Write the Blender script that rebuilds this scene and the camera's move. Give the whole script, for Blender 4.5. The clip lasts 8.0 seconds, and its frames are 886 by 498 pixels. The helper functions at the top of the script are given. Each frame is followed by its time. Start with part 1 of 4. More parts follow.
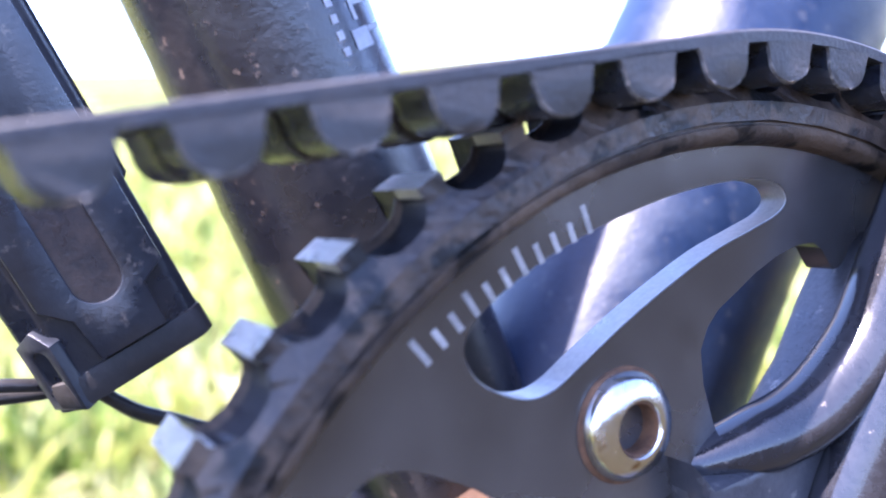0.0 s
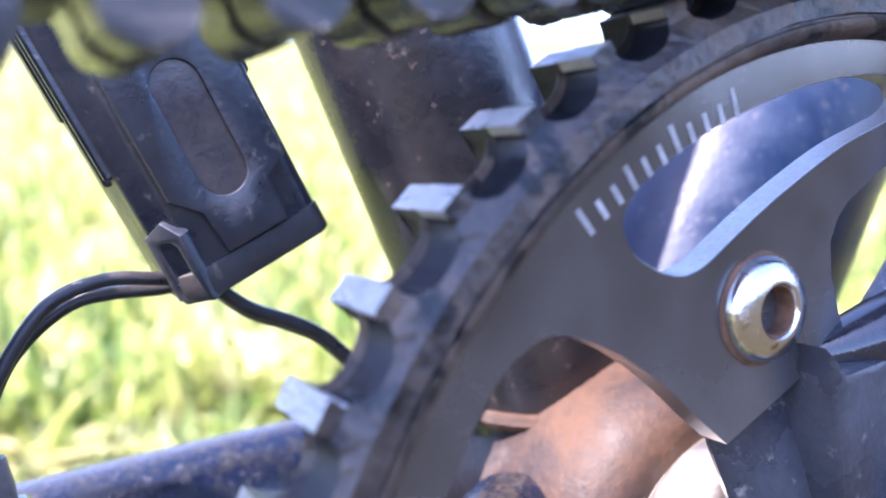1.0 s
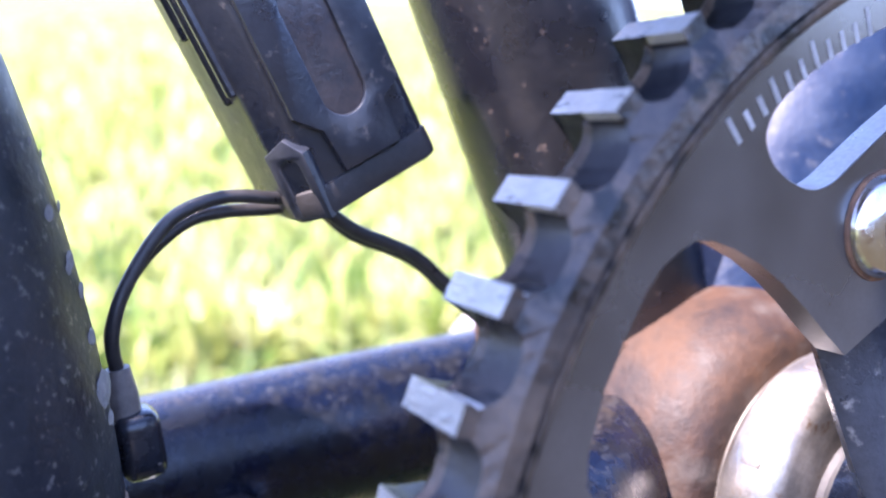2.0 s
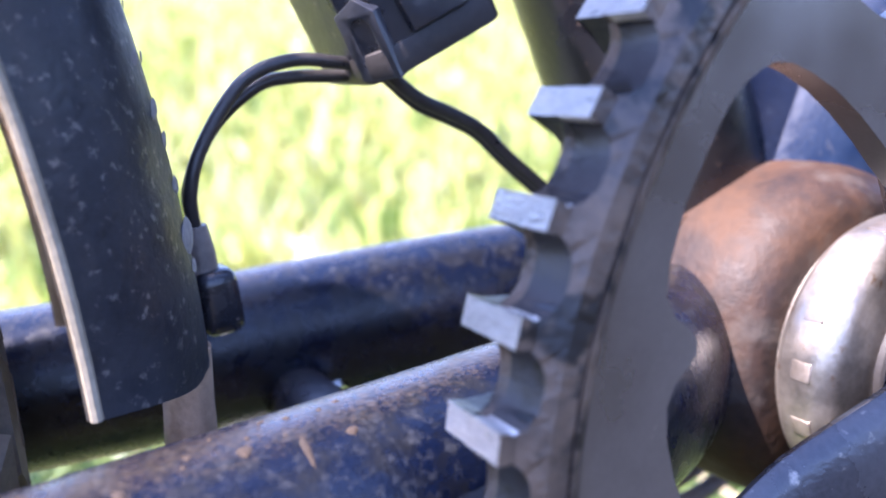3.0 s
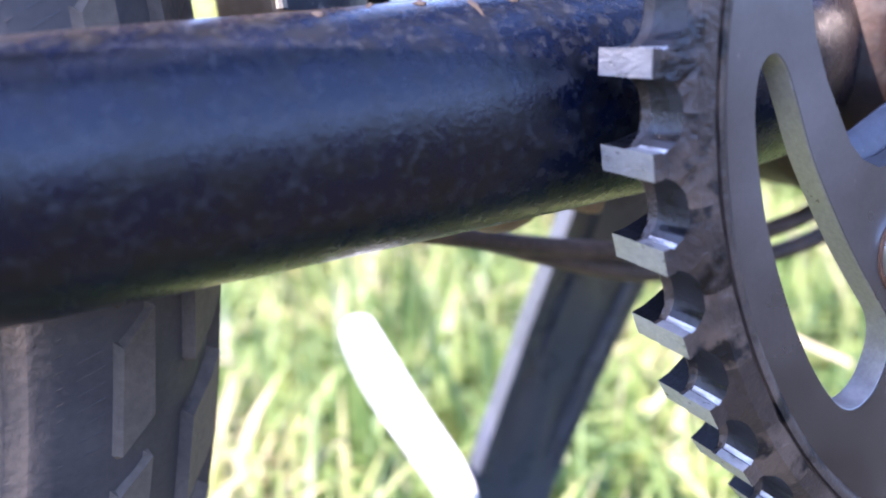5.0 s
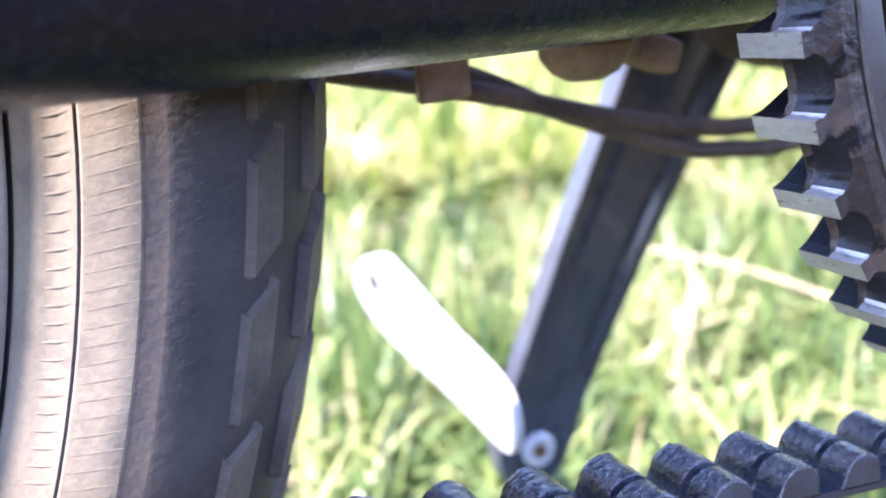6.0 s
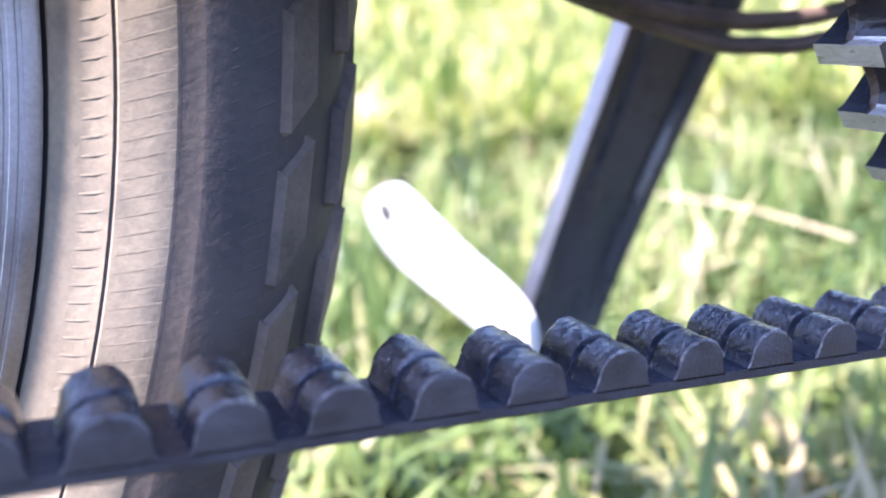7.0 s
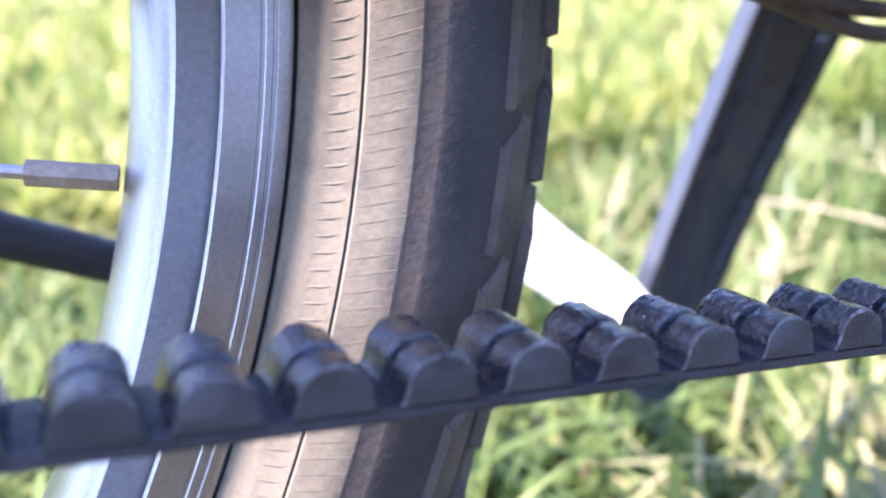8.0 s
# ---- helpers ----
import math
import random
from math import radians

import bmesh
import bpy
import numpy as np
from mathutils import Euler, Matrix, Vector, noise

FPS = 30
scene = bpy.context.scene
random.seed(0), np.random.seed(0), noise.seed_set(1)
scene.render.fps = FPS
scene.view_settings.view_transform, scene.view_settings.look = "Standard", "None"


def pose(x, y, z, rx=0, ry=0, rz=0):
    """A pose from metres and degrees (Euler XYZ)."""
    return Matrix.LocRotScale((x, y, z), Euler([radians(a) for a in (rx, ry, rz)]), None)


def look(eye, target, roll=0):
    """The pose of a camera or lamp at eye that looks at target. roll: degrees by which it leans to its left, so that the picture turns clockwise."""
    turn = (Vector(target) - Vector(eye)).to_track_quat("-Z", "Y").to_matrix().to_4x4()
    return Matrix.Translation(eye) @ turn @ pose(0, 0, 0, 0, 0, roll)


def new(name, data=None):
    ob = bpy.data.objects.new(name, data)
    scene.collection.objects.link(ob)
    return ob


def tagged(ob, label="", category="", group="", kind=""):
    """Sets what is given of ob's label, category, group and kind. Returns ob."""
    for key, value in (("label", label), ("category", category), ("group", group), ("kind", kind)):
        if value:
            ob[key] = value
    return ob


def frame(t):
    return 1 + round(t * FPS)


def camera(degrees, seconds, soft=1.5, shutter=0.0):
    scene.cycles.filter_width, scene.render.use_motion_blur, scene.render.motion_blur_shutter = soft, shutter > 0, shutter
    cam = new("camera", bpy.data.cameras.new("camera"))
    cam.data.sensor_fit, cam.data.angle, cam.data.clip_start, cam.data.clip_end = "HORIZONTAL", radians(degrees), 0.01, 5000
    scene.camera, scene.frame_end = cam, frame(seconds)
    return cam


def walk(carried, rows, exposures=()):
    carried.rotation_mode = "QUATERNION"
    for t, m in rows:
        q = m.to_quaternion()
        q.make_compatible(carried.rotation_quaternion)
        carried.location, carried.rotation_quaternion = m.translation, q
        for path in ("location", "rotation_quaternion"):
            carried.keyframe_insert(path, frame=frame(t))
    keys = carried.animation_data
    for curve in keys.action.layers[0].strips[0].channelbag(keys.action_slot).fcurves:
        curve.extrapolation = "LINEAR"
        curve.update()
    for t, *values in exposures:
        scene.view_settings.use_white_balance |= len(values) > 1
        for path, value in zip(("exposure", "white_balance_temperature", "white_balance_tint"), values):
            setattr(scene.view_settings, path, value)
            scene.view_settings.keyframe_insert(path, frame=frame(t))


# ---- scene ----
cam = camera(54.81, 8.0, soft=1.9)
cam.data.dof.use_dof = True
cam.data.dof.focus_distance = 0.108
cam.data.dof.aperture_fstop = 15.0
BB = 0.24          # height of the crank axle over the ground
LIFT = Matrix.Translation((0, 0, BB))
# rows: seconds, eye, target, roll
PATH = [
    (0, (-0.08189, -0.07094, 0.07715), (0.01754, 0.10155, 0.05813), -4.38),
    (0.5, (-0.09100, -0.06309, 0.07083), (0.00778, 0.10949, 0.04944), -3.78),
    (1, (-0.09775, -0.06490, 0.06875), (0.00025, 0.10746, 0.04253), -3.74),
    (1.5, (-0.10636, -0.06559, 0.06448), (-0.00934, 0.10683, 0.03520), -3.74),
    (2, (-0.11386, -0.06028, 0.06396), (-0.01636, 0.11096, 0.02976), -2.92),
    (2.2, (-0.11773, -0.06019, 0.05888), (-0.02073, 0.11106, 0.02329), -3.12),
    (3.3, (-0.12427, -0.06169, 0.04644), (-0.03728, 0.11224, -0.00025), -3.40),
    (3.5, (-0.12801, -0.06109, 0.04037), (-0.04282, 0.11345, -0.00736), -3.02),
    (4, (-0.13590, -0.06419, 0.03210), (-0.05558, 0.11138, -0.02009), -2.59),
    (4.2, (-0.13484, -0.06675, 0.02510), (-0.06346, 0.11161, -0.03052), -3.00),
    (5.3, (-0.15067, -0.07426, 0.00675), (-0.07467, 0.10347, -0.04459), -6.20),
    (5.5, (-0.16033, -0.07110, 0.00096), (-0.07610, 0.10368, -0.04761), -5.40),
    (6, (-0.16700, -0.07184, -0.00879), (-0.08504, 0.10257, -0.06232), -5.47),
    (6.5, (-0.17209, -0.07344, -0.02013), (-0.09124, 0.09995, -0.07843), -5.85),
    (7, (-0.17430, -0.07204, -0.02297), (-0.09342, 0.10083, -0.08276), -5.76),
    (7.5, (-0.18365, -0.07070, -0.02315), (-0.10545, 0.10394, -0.08131), -5.60),
    (8, (-0.20046, -0.06696, -0.02408), (-0.12510, 0.10948, -0.08054), -6.37),
]
walk(cam, [(t, LIFT @ look(eye, target, roll)) for t, eye, target, roll in PATH], exposures=[(0.0, 2.85, 5650.0, 34.0), (1.5, 2.95, 5650.0, 34.0), (3.5, 2.7, 5650.0, 34.0), (5.5, 2.82, 5650.0, 34.0), (6.5, 2.64, 5650.0, 34.0), (8.0, 2.35, 5650.0, 34.0)])

# ---- light ----
SUN = Vector((-0.52, -0.02, 0.85)).normalized()
world = bpy.data.worlds.new("sky")
scene.world = world
world.use_nodes = True
wn = world.node_tree
wn.nodes.clear()
sky = wn.nodes.new("ShaderNodeTexSky")
sky.sky_type = "NISHITA"
sky.sun_disc = False
sky.sun_elevation = math.asin(SUN.z)
sky.sun_rotation = math.atan2(SUN.x, SUN.y)
sky.air_density, sky.dust_density, sky.ozone_density = 1.0, 0.6, 1.5
bg = wn.nodes.new("ShaderNodeBackground")
bg.inputs["Strength"].default_value = 0.15
wo = wn.nodes.new("ShaderNodeOutputWorld")
wn.links.new(sky.outputs[0], bg.inputs[0])
wn.links.new(bg.outputs[0], wo.inputs[0])
sun = new("sun", bpy.data.lights.new("sun", "SUN"))
sun.data.energy, sun.data.angle, sun.data.color = 5.0, radians(0.53), (1.0, 0.90, 0.74)
sun.matrix_world = look(SUN * 5, (0, 0, 0))


# ---- materials ----
def surface(name, base, worn, rough=0.5, metal=0.0, scale=60.0, mix=(0.45, 0.7), bump=0.1, grain=600.0,
            spots=None, spot_scale=200.0, spot_cut=(0.66, 0.72), stretch=(1, 1, 1), rough_var=0.15, coat=0.0, island=0.0, piece=0.0, spec=0.5, dust=None, dust_cut=(0.75, 0.98), matt=False, fleck=0.35):
    """A procedural surface in metres: base colour worn into a second one, fine grain relief, and specks of dirt."""
    m = bpy.data.materials.new(name)
    m.use_nodes = True
    nt = m.node_tree
    b = nt.nodes["Principled BSDF"]
    tc = nt.nodes.new("ShaderNodeTexCoord")
    mp = nt.nodes.new("ShaderNodeMapping")
    mp.inputs["Scale"].default_value = stretch
    nt.links.new(tc.outputs["Object"], mp.inputs[0])
    shift = nt.nodes.new("ShaderNodeMath")
    shift.operation = "MULTIPLY"
    shift.inputs[1].default_value = 3.7
    nt.links.new(nt.nodes.new("ShaderNodeObjectInfo").outputs["Random"], shift.inputs[0])
    nt.links.new(shift.outputs[0], mp.inputs["Location"])

    def noisy(s, detail=6.0, rough_n=0.6):
        n = nt.nodes.new("ShaderNodeTexNoise")
        n.inputs["Scale"].default_value, n.inputs["Detail"].default_value, n.inputs["Roughness"].default_value = s, detail, rough_n
        nt.links.new(mp.outputs[0], n.inputs["Vector"])
        return n

    def ramp(src, lo, hi):
        r = nt.nodes.new("ShaderNodeMapRange")
        r.inputs["From Min"].default_value, r.inputs["From Max"].default_value = lo, hi
        nt.links.new(src, r.inputs["Value"])
        return r.outputs[0]

    def blend(fac, a, c, kind="MIX"):
        x = nt.nodes.new("ShaderNodeMix")
        x.data_type, x.blend_type = "RGBA", kind
        for sock, v in ((x.inputs[0], fac), (x.inputs[6], a), (x.inputs[7], c)):
            if isinstance(v, (tuple, float)):
                sock.default_value = (*v, 1.0) if isinstance(v, tuple) else v
            else:
                nt.links.new(v, sock)
        return x.outputs[2]

    broad, fine = noisy(scale), noisy(grain, 3.0)
    col = blend(ramp(broad.outputs[0], *mix), base, worn)
    col = blend(fleck, col, blend(fine.outputs[0], tuple(v * 0.4 for v in base), tuple(min(1.0, v * 1.7) for v in worn)))
    if spots:
        sp = noisy(spot_scale, 4.0)
        mask = ramp(sp.outputs[0], *spot_cut)
        col = blend(mask, col, spots)
    dusty = None
    if spots and matt:
        dusty = mask
    if dust:
        nrm = nt.nodes.new("ShaderNodeSeparateXYZ")
        nt.links.new(nt.nodes.new("ShaderNodeNewGeometry").outputs["Normal"], nrm.inputs[0])
        patch = noisy(scale * 5.0, 7.0, 0.75)
        add = nt.nodes.new("ShaderNodeMath")
        add.operation = "MULTIPLY_ADD"
        nt.links.new(patch.outputs[0], add.inputs[0])
        add.inputs[1].default_value = 0.45
        nt.links.new(nrm.outputs["Z"], add.inputs[2])
        lying = ramp(add.outputs[0], dust_cut[0] + 0.225, dust_cut[1] + 0.225)
        col = blend(lying, col, dust)
        if dusty:
            most = nt.nodes.new("ShaderNodeMath")
            most.operation = "MAXIMUM"
            nt.links.new(dusty, most.inputs[0])
            nt.links.new(lying, most.inputs[1])
            dusty = most.outputs[0]
        else:
            dusty = lying
    if island or piece:
        src = nt.nodes.new("ShaderNodeNewGeometry").outputs["Random Per Island"] if island else nt.nodes.new("ShaderNodeObjectInfo").outputs["Random"]
        k = ramp(src, 0.0, 1.0)
        amount = island or piece
        hsv = nt.nodes.new("ShaderNodeHueSaturation")
        r2 = nt.nodes.new("ShaderNodeMapRange")
        r2.inputs["To Min"].default_value, r2.inputs["To Max"].default_value = 1 - amount, 1 + amount
        nt.links.new(k, r2.inputs["Value"])
        nt.links.new(r2.outputs[0], hsv.inputs["Value"])
        nt.links.new(col, hsv.inputs["Color"])
        col = hsv.outputs[0]
    nt.links.new(col, b.inputs["Base Color"])
    rr = nt.nodes.new("ShaderNodeMapRange")
    rr.inputs["From Min"].default_value, rr.inputs["From Max"].default_value = 0.3, 0.7
    rr.inputs["To Min"].default_value, rr.inputs["To Max"].default_value = max(0.02, rough - rough_var), min(1.0, rough + rough_var)
    nt.links.new(broad.outputs[0], rr.inputs["Value"])
    if dusty:
        dull = nt.nodes.new("ShaderNodeMath")
        dull.operation, dull.use_clamp = "MULTIPLY_ADD", True
        nt.links.new(dusty, dull.inputs[0])
        dull.inputs[1].default_value = 0.14
        nt.links.new(rr.outputs[0], dull.inputs[2])
        nt.links.new(dull.outputs[0], b.inputs["Roughness"])
    else:
        nt.links.new(rr.outputs[0], b.inputs["Roughness"])
    b.inputs["Metallic"].default_value = metal
    b.inputs["Specular IOR Level"].default_value = spec
    b.inputs["Coat Weight"].default_value = coat
    bp = nt.nodes.new("ShaderNodeBump")
    bp.inputs["Strength"].default_value, bp.inputs["Distance"].default_value = bump, 0.0004
    nt.links.new(fine.outputs[0], bp.inputs["Height"])
    nt.links.new(bp.outputs[0], b.inputs["Normal"])
    return m


DUST = (0.36, 0.27, 0.19)
M = dict(
    paint=surface("blue_black_paint", (0.0013, 0.0034, 0.013), (0.0036, 0.0038, 0.005), 0.28, 0.0, 260, (0.42, 0.62), 0.26, 1500, (0.02, 0.022, 0.027), 700, (0.52, 0.78), rough_var=0.12, spec=0.45, dust=(0.07, 0.053, 0.036), dust_cut=(0.94, 1.2), matt=True, fleck=0.2),
    paint_blue=surface("blue_tube_paint", (0.003, 0.0085, 0.028), (0.009, 0.02, 0.048), 0.42, 0.0, 120, (0.4, 0.7), 0.2, 900, (0.06, 0.065, 0.08), 300, (0.6, 0.8), spec=0.4),
    paint_clean=surface("black_tube_paint", (0.007, 0.0085, 0.013), (0.02, 0.016, 0.015), 0.3, 0.0, 90, (0.5, 0.7), 0.2, 900, (0.15, 0.11, 0.085), 420, (0.63, 0.76), spec=0.9),
    ring=surface("worn_ring_alloy", (0.016, 0.0155, 0.018), (0.12, 0.082, 0.055), 0.5, 0.1, 60, (0.42, 0.62), 1.0, 500, (0.003, 0.003, 0.004), 150, (0.53, 0.62), (1, 1, 1), spec=0.45),
    plate=surface("black_anodised_plate", (0.08, 0.073, 0.068), (0.22, 0.214, 0.218), 0.27, 0.75, 22, (0.34, 0.68), 0.03, 1500, (0.36, 0.34, 0.32), 350, (0.7, 0.84), rough_var=0.08, fleck=0.1),
    # Slot edges: the sunlight on them is put into this pale colour.
    edge=surface("sun_paled_edge", (0.3, 0.285, 0.27), (0.45, 0.42, 0.385), 0.4, 0.6, 200, (0.4, 0.7), 0.1, 1500),
    tip=surface("bare_tooth_metal", (0.42, 0.4, 0.375), (0.58, 0.55, 0.51), 0.36, 0.5, 420, (0.38, 0.64), 0.9, 1600, (0.25, 0.22, 0.2), 700, (0.64, 0.72), (1, 0.4, 1)),
    tooth=surface("worn_tooth_coating", (0.0055, 0.0065, 0.010), (0.016, 0.016, 0.019), 0.4, 0.0, 130, (0.4, 0.7), 0.3, 1300, (0.003, 0.003, 0.003), 230, (0.57, 0.62), spec=0.45),
    belt=surface("belt_rubber", (0.026, 0.026, 0.031), (0.046, 0.044, 0.046), 0.5, 0.0, 200, (0.4, 0.7), 0.35, 1800, (0.1, 0.095, 0.09), 900, (0.68, 0.76)),
    belt_worn=surface("belt_tooth_crown", (0.007, 0.009, 0.015), (0.05, 0.043, 0.04), 0.22, 0.0, 260, (0.5, 0.58), 1.0, 1100, (0.3, 0.28, 0.27), 1500, (0.68, 0.73), spec=1.0),
    cheek=surface("worn_tooth_cheek", (0.012, 0.012, 0.015), (0.12, 0.082, 0.056), 0.45, 0.1, 80, (0.44, 0.62), 0.8, 700, (0.004, 0.004, 0.005), 150, (0.54, 0.62)),
    belt_side=surface("belt_tooth_flank", (0.01, 0.013, 0.022), (0.026, 0.028, 0.036), 0.22, 0.0, 220, (0.4, 0.7), 0.4, 1500, spec=1.0),
    belt_in=surface("belt_inner_face", (0.008, 0.010, 0.018), (0.02, 0.022, 0.032), 0.5, 0.0, 300, (0.4, 0.65), 1.0, 1200, (0.08, 0.08, 0.1), 1100, (0.58, 0.72), spec=0.5),
    belt_fray=surface("frayed_belt_edge", (0.045, 0.043, 0.043), (0.24, 0.225, 0.215), 0.6, 0.0, 900, (0.5, 0.6), 1.0, 1800),
    crank_dusty=surface("dusty_spider", (0.03, 0.033, 0.042), (0.08, 0.08, 0.088), 0.3, 0.3, 60, (0.4, 0.7), 0.3, 900, (0.26, 0.24, 0.22), 350, (0.62, 0.76)),
    crank_left=surface("left_crank_black", (0.034, 0.039, 0.051), (0.062, 0.067, 0.08), 0.3, 0.0, 60, (0.4, 0.7), 0.1, 900, (0.2, 0.18, 0.16), 300, (0.7, 0.78), coat=0.4),
    cup_dark=surface("dark_notch", (0.2, 0.17, 0.14), (0.4, 0.35, 0.3), 0.45, 0.8, 150, (0.4, 0.7), 0.2, 900),
    groove=surface("rubber_rib", (0.125, 0.105, 0.074), (0.18, 0.15, 0.105), 0.8, 0.0, 100, (0.4, 0.7), 0.3, 900),
    groove_pale=surface("pale_rib", (0.15, 0.127, 0.088), (0.23, 0.196, 0.136), 0.8, 0.0, 100, (0.4, 0.7), 0.3, 900),
    mud=surface("dried_mud", (0.014, 0.009, 0.006), (0.034, 0.021, 0.013), 0.9, 0.0, 300, (0.4, 0.7), 0.8, 900),
    mud_metal=surface("mud_on_metal", (0.16, 0.1, 0.06), (0.36, 0.25, 0.165), 0.6, 0.1, 150, (0.4, 0.65), 0.5, 800),
    speck=surface("grey_dirt_speck", (0.12, 0.12, 0.12), (0.24, 0.22, 0.2), 0.85, 0.0, 400, (0.4, 0.7), 0.8, 900),
    # The lip's sunlit look is painted in as a pale tone.
    lip=surface("sun_paled_lip", (0.15, 0.13, 0.092), (0.27, 0.237, 0.17), 0.6, 0.0, 150, (0.4, 0.7), 0.3, 900),
    collar=surface("grey_collar", (0.08, 0.075, 0.07), (0.18, 0.15, 0.13), 0.5, 0.0, 250, (0.4, 0.7), 0.3, 900),
    dark_gloss=surface("black_plug", (0.008, 0.009, 0.012), (0.02, 0.02, 0.024), 0.25, 0.0, 150, (0.4, 0.7), 0.1, 900, (0.15, 0.13, 0.12), 500, (0.66, 0.74)),
    recess=surface("stained_recess", (0.012, 0.015, 0.022), (0.12, 0.075, 0.05), 0.35, 0.0, 90, (0.42, 0.68), 0.2, 900, spec=0.6),
    nipple=surface("dull_nipple", (0.3, 0.24, 0.18), (0.5, 0.42, 0.34), 0.5, 0.6, 200, (0.4, 0.7), 0.2, 900),
    print=surface("pale_print", (0.55, 0.57, 0.6), (0.7, 0.7, 0.7), 0.5, 0.0, 300, (0.4, 0.7), 0.1, 900),
    steel=surface("polished_steel", (0.55, 0.55, 0.56), (0.7, 0.68, 0.64), 0.2, 1.0, 150, (0.4, 0.7), 0.05, 1500, (0.25, 0.14, 0.07), 350, (0.66, 0.74)),
    rust=surface("rusty_socket", (0.06, 0.03, 0.018), (0.2, 0.1, 0.05), 0.7, 0.3, 300, (0.4, 0.65), 0.6, 1200),
    crank=surface("gloss_black_crank", (0.01, 0.01, 0.013), (0.035, 0.035, 0.04), 0.22, 0.0, 60, (0.45, 0.75), 0.08, 1200, (0.2, 0.17, 0.14), 600, (0.68, 0.75), coat=0.4),
    # Brown dirt, darkened further so the colour carries the shade over the shell.
    shell=surface("dirty_shaded_shell", (0.008, 0.0078, 0.009), (0.055, 0.028, 0.015), 0.62, 0.0, 60, (0.4, 0.62), 0.5, 600, (0.07, 0.058, 0.048), 90, (0.54, 0.76), spec=0.25),
    cup=surface("silver_cup", (0.24, 0.225, 0.205), (0.4, 0.36, 0.31), 0.42, 0.9, 120, (0.4, 0.7), 0.2, 1000, (0.2, 0.13, 0.08), 250, (0.62, 0.72)),
    fender=surface("dusty_black_plastic", (0.014, 0.018, 0.028), (0.04, 0.043, 0.052), 0.42, 0.0, 120, (0.4, 0.7), 0.3, 900, (0.2, 0.19, 0.18), 650, (0.58, 0.72), spec=0.7),
    fender_in=surface("muddy_inside", (0.42, 0.29, 0.17), (0.6, 0.47, 0.32), 0.8, 0.0, 60, (0.4, 0.7), 0.5, 700),
    box=surface("black_housing", (0.011, 0.014, 0.022), (0.028, 0.03, 0.035), 0.34, 0.0, 100, (0.4, 0.7), 0.18, 1000, (0.15, 0.125, 0.105), 420, (0.63, 0.76), spec=0.8),
    cable=surface("black_cable", (0.012, 0.012, 0.014), (0.035, 0.032, 0.03), 0.4, 0.0, 200, (0.4, 0.7), 0.1, 1500),
    cable_dirty=surface("dirty_cable", (0.03, 0.024, 0.022), (0.16, 0.11, 0.08), 0.55, 0.0, 120, (0.4, 0.65), 0.3, 900),
    tyre=surface("dusty_tyre", (0.017, 0.0175, 0.021), (0.064, 0.052, 0.043), 0.6, 0.0, 60, (0.4, 0.68), 0.25, 900, (0.085, 0.068, 0.054), 260, (0.62, 0.8), spec=0.6),
    wall=surface("dusty_sidewall", (0.15, 0.127, 0.088), (0.235, 0.2, 0.138), 0.75, 0.0, 45, (0.35, 0.7), 0.2, 900, (0.095, 0.085, 0.072), 70, (0.54, 0.75)),
    wall_low=surface("grey_brown_shoulder", (0.04, 0.038, 0.038), (0.1, 0.08, 0.062), 0.7, 0.0, 60, (0.35, 0.7), 0.2, 900),
    seam=surface("moulding_line", (0.06, 0.052, 0.043), (0.1, 0.084, 0.066), 0.8, 0.0, 100, (0.4, 0.7), 0.3, 900),
    block=surface("dusty_tread", (0.028, 0.0245, 0.022), (0.14, 0.108, 0.076), 0.75, 0.0, 60, (0.36, 0.64), 0.4, 900),
    belt_end=surface("belt_tooth_end", (0.03, 0.0285, 0.03), (0.055, 0.05, 0.047), 0.5, 0.0, 260, (0.4, 0.7), 0.5, 1800, (0.1, 0.095, 0.09), 900, (0.66, 0.76)),
    dark=surface("black_rubber", (0.014, 0.013, 0.013), (0.035, 0.03, 0.027), 0.6, 0.0, 120, (0.4, 0.7), 0.2, 900),
    rim=surface("alloy_rim", (0.44, 0.45, 0.48), (0.54, 0.54, 0.55), 0.36, 1.0, 80, (0.4, 0.7), 0.03, 1500, rough_var=0.06),
    rim_dark=surface("grey_rim_side", (0.1, 0.105, 0.125), (0.19, 0.185, 0.18), 0.45, 0.5, 80, (0.4, 0.7), 0.1, 1200),
    pedal=surface("white_alloy_pedal", (0.6, 0.6, 0.6), (0.75, 0.74, 0.73), 0.4, 0.2, 100, (0.4, 0.7), 0.2, 900),
    white=surface("worn_grey_print", (0.16, 0.15, 0.14), (0.42, 0.39, 0.36), 0.6, 0.0, 260, (0.4, 0.62), 0.1, 900),
    # Darker than lit earth: shade on the ground behind the camera, put into colour.
    soil=surface("shade_toned_soil", (0.016, 0.013, 0.008), (0.034, 0.027, 0.015), 0.95, 0.0, 14, (0.35, 0.65), 0.8, 150, (0.045, 0.05, 0.02), 40, (0.52, 0.66), spec=0.05),
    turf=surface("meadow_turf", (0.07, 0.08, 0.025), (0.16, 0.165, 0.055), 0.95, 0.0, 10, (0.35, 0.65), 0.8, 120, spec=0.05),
    straw=surface("dry_straw", (0.26, 0.21, 0.12), (0.42, 0.35, 0.22), 0.7, 0.0, 60, (0.4, 0.7), 0.2, 500),
)


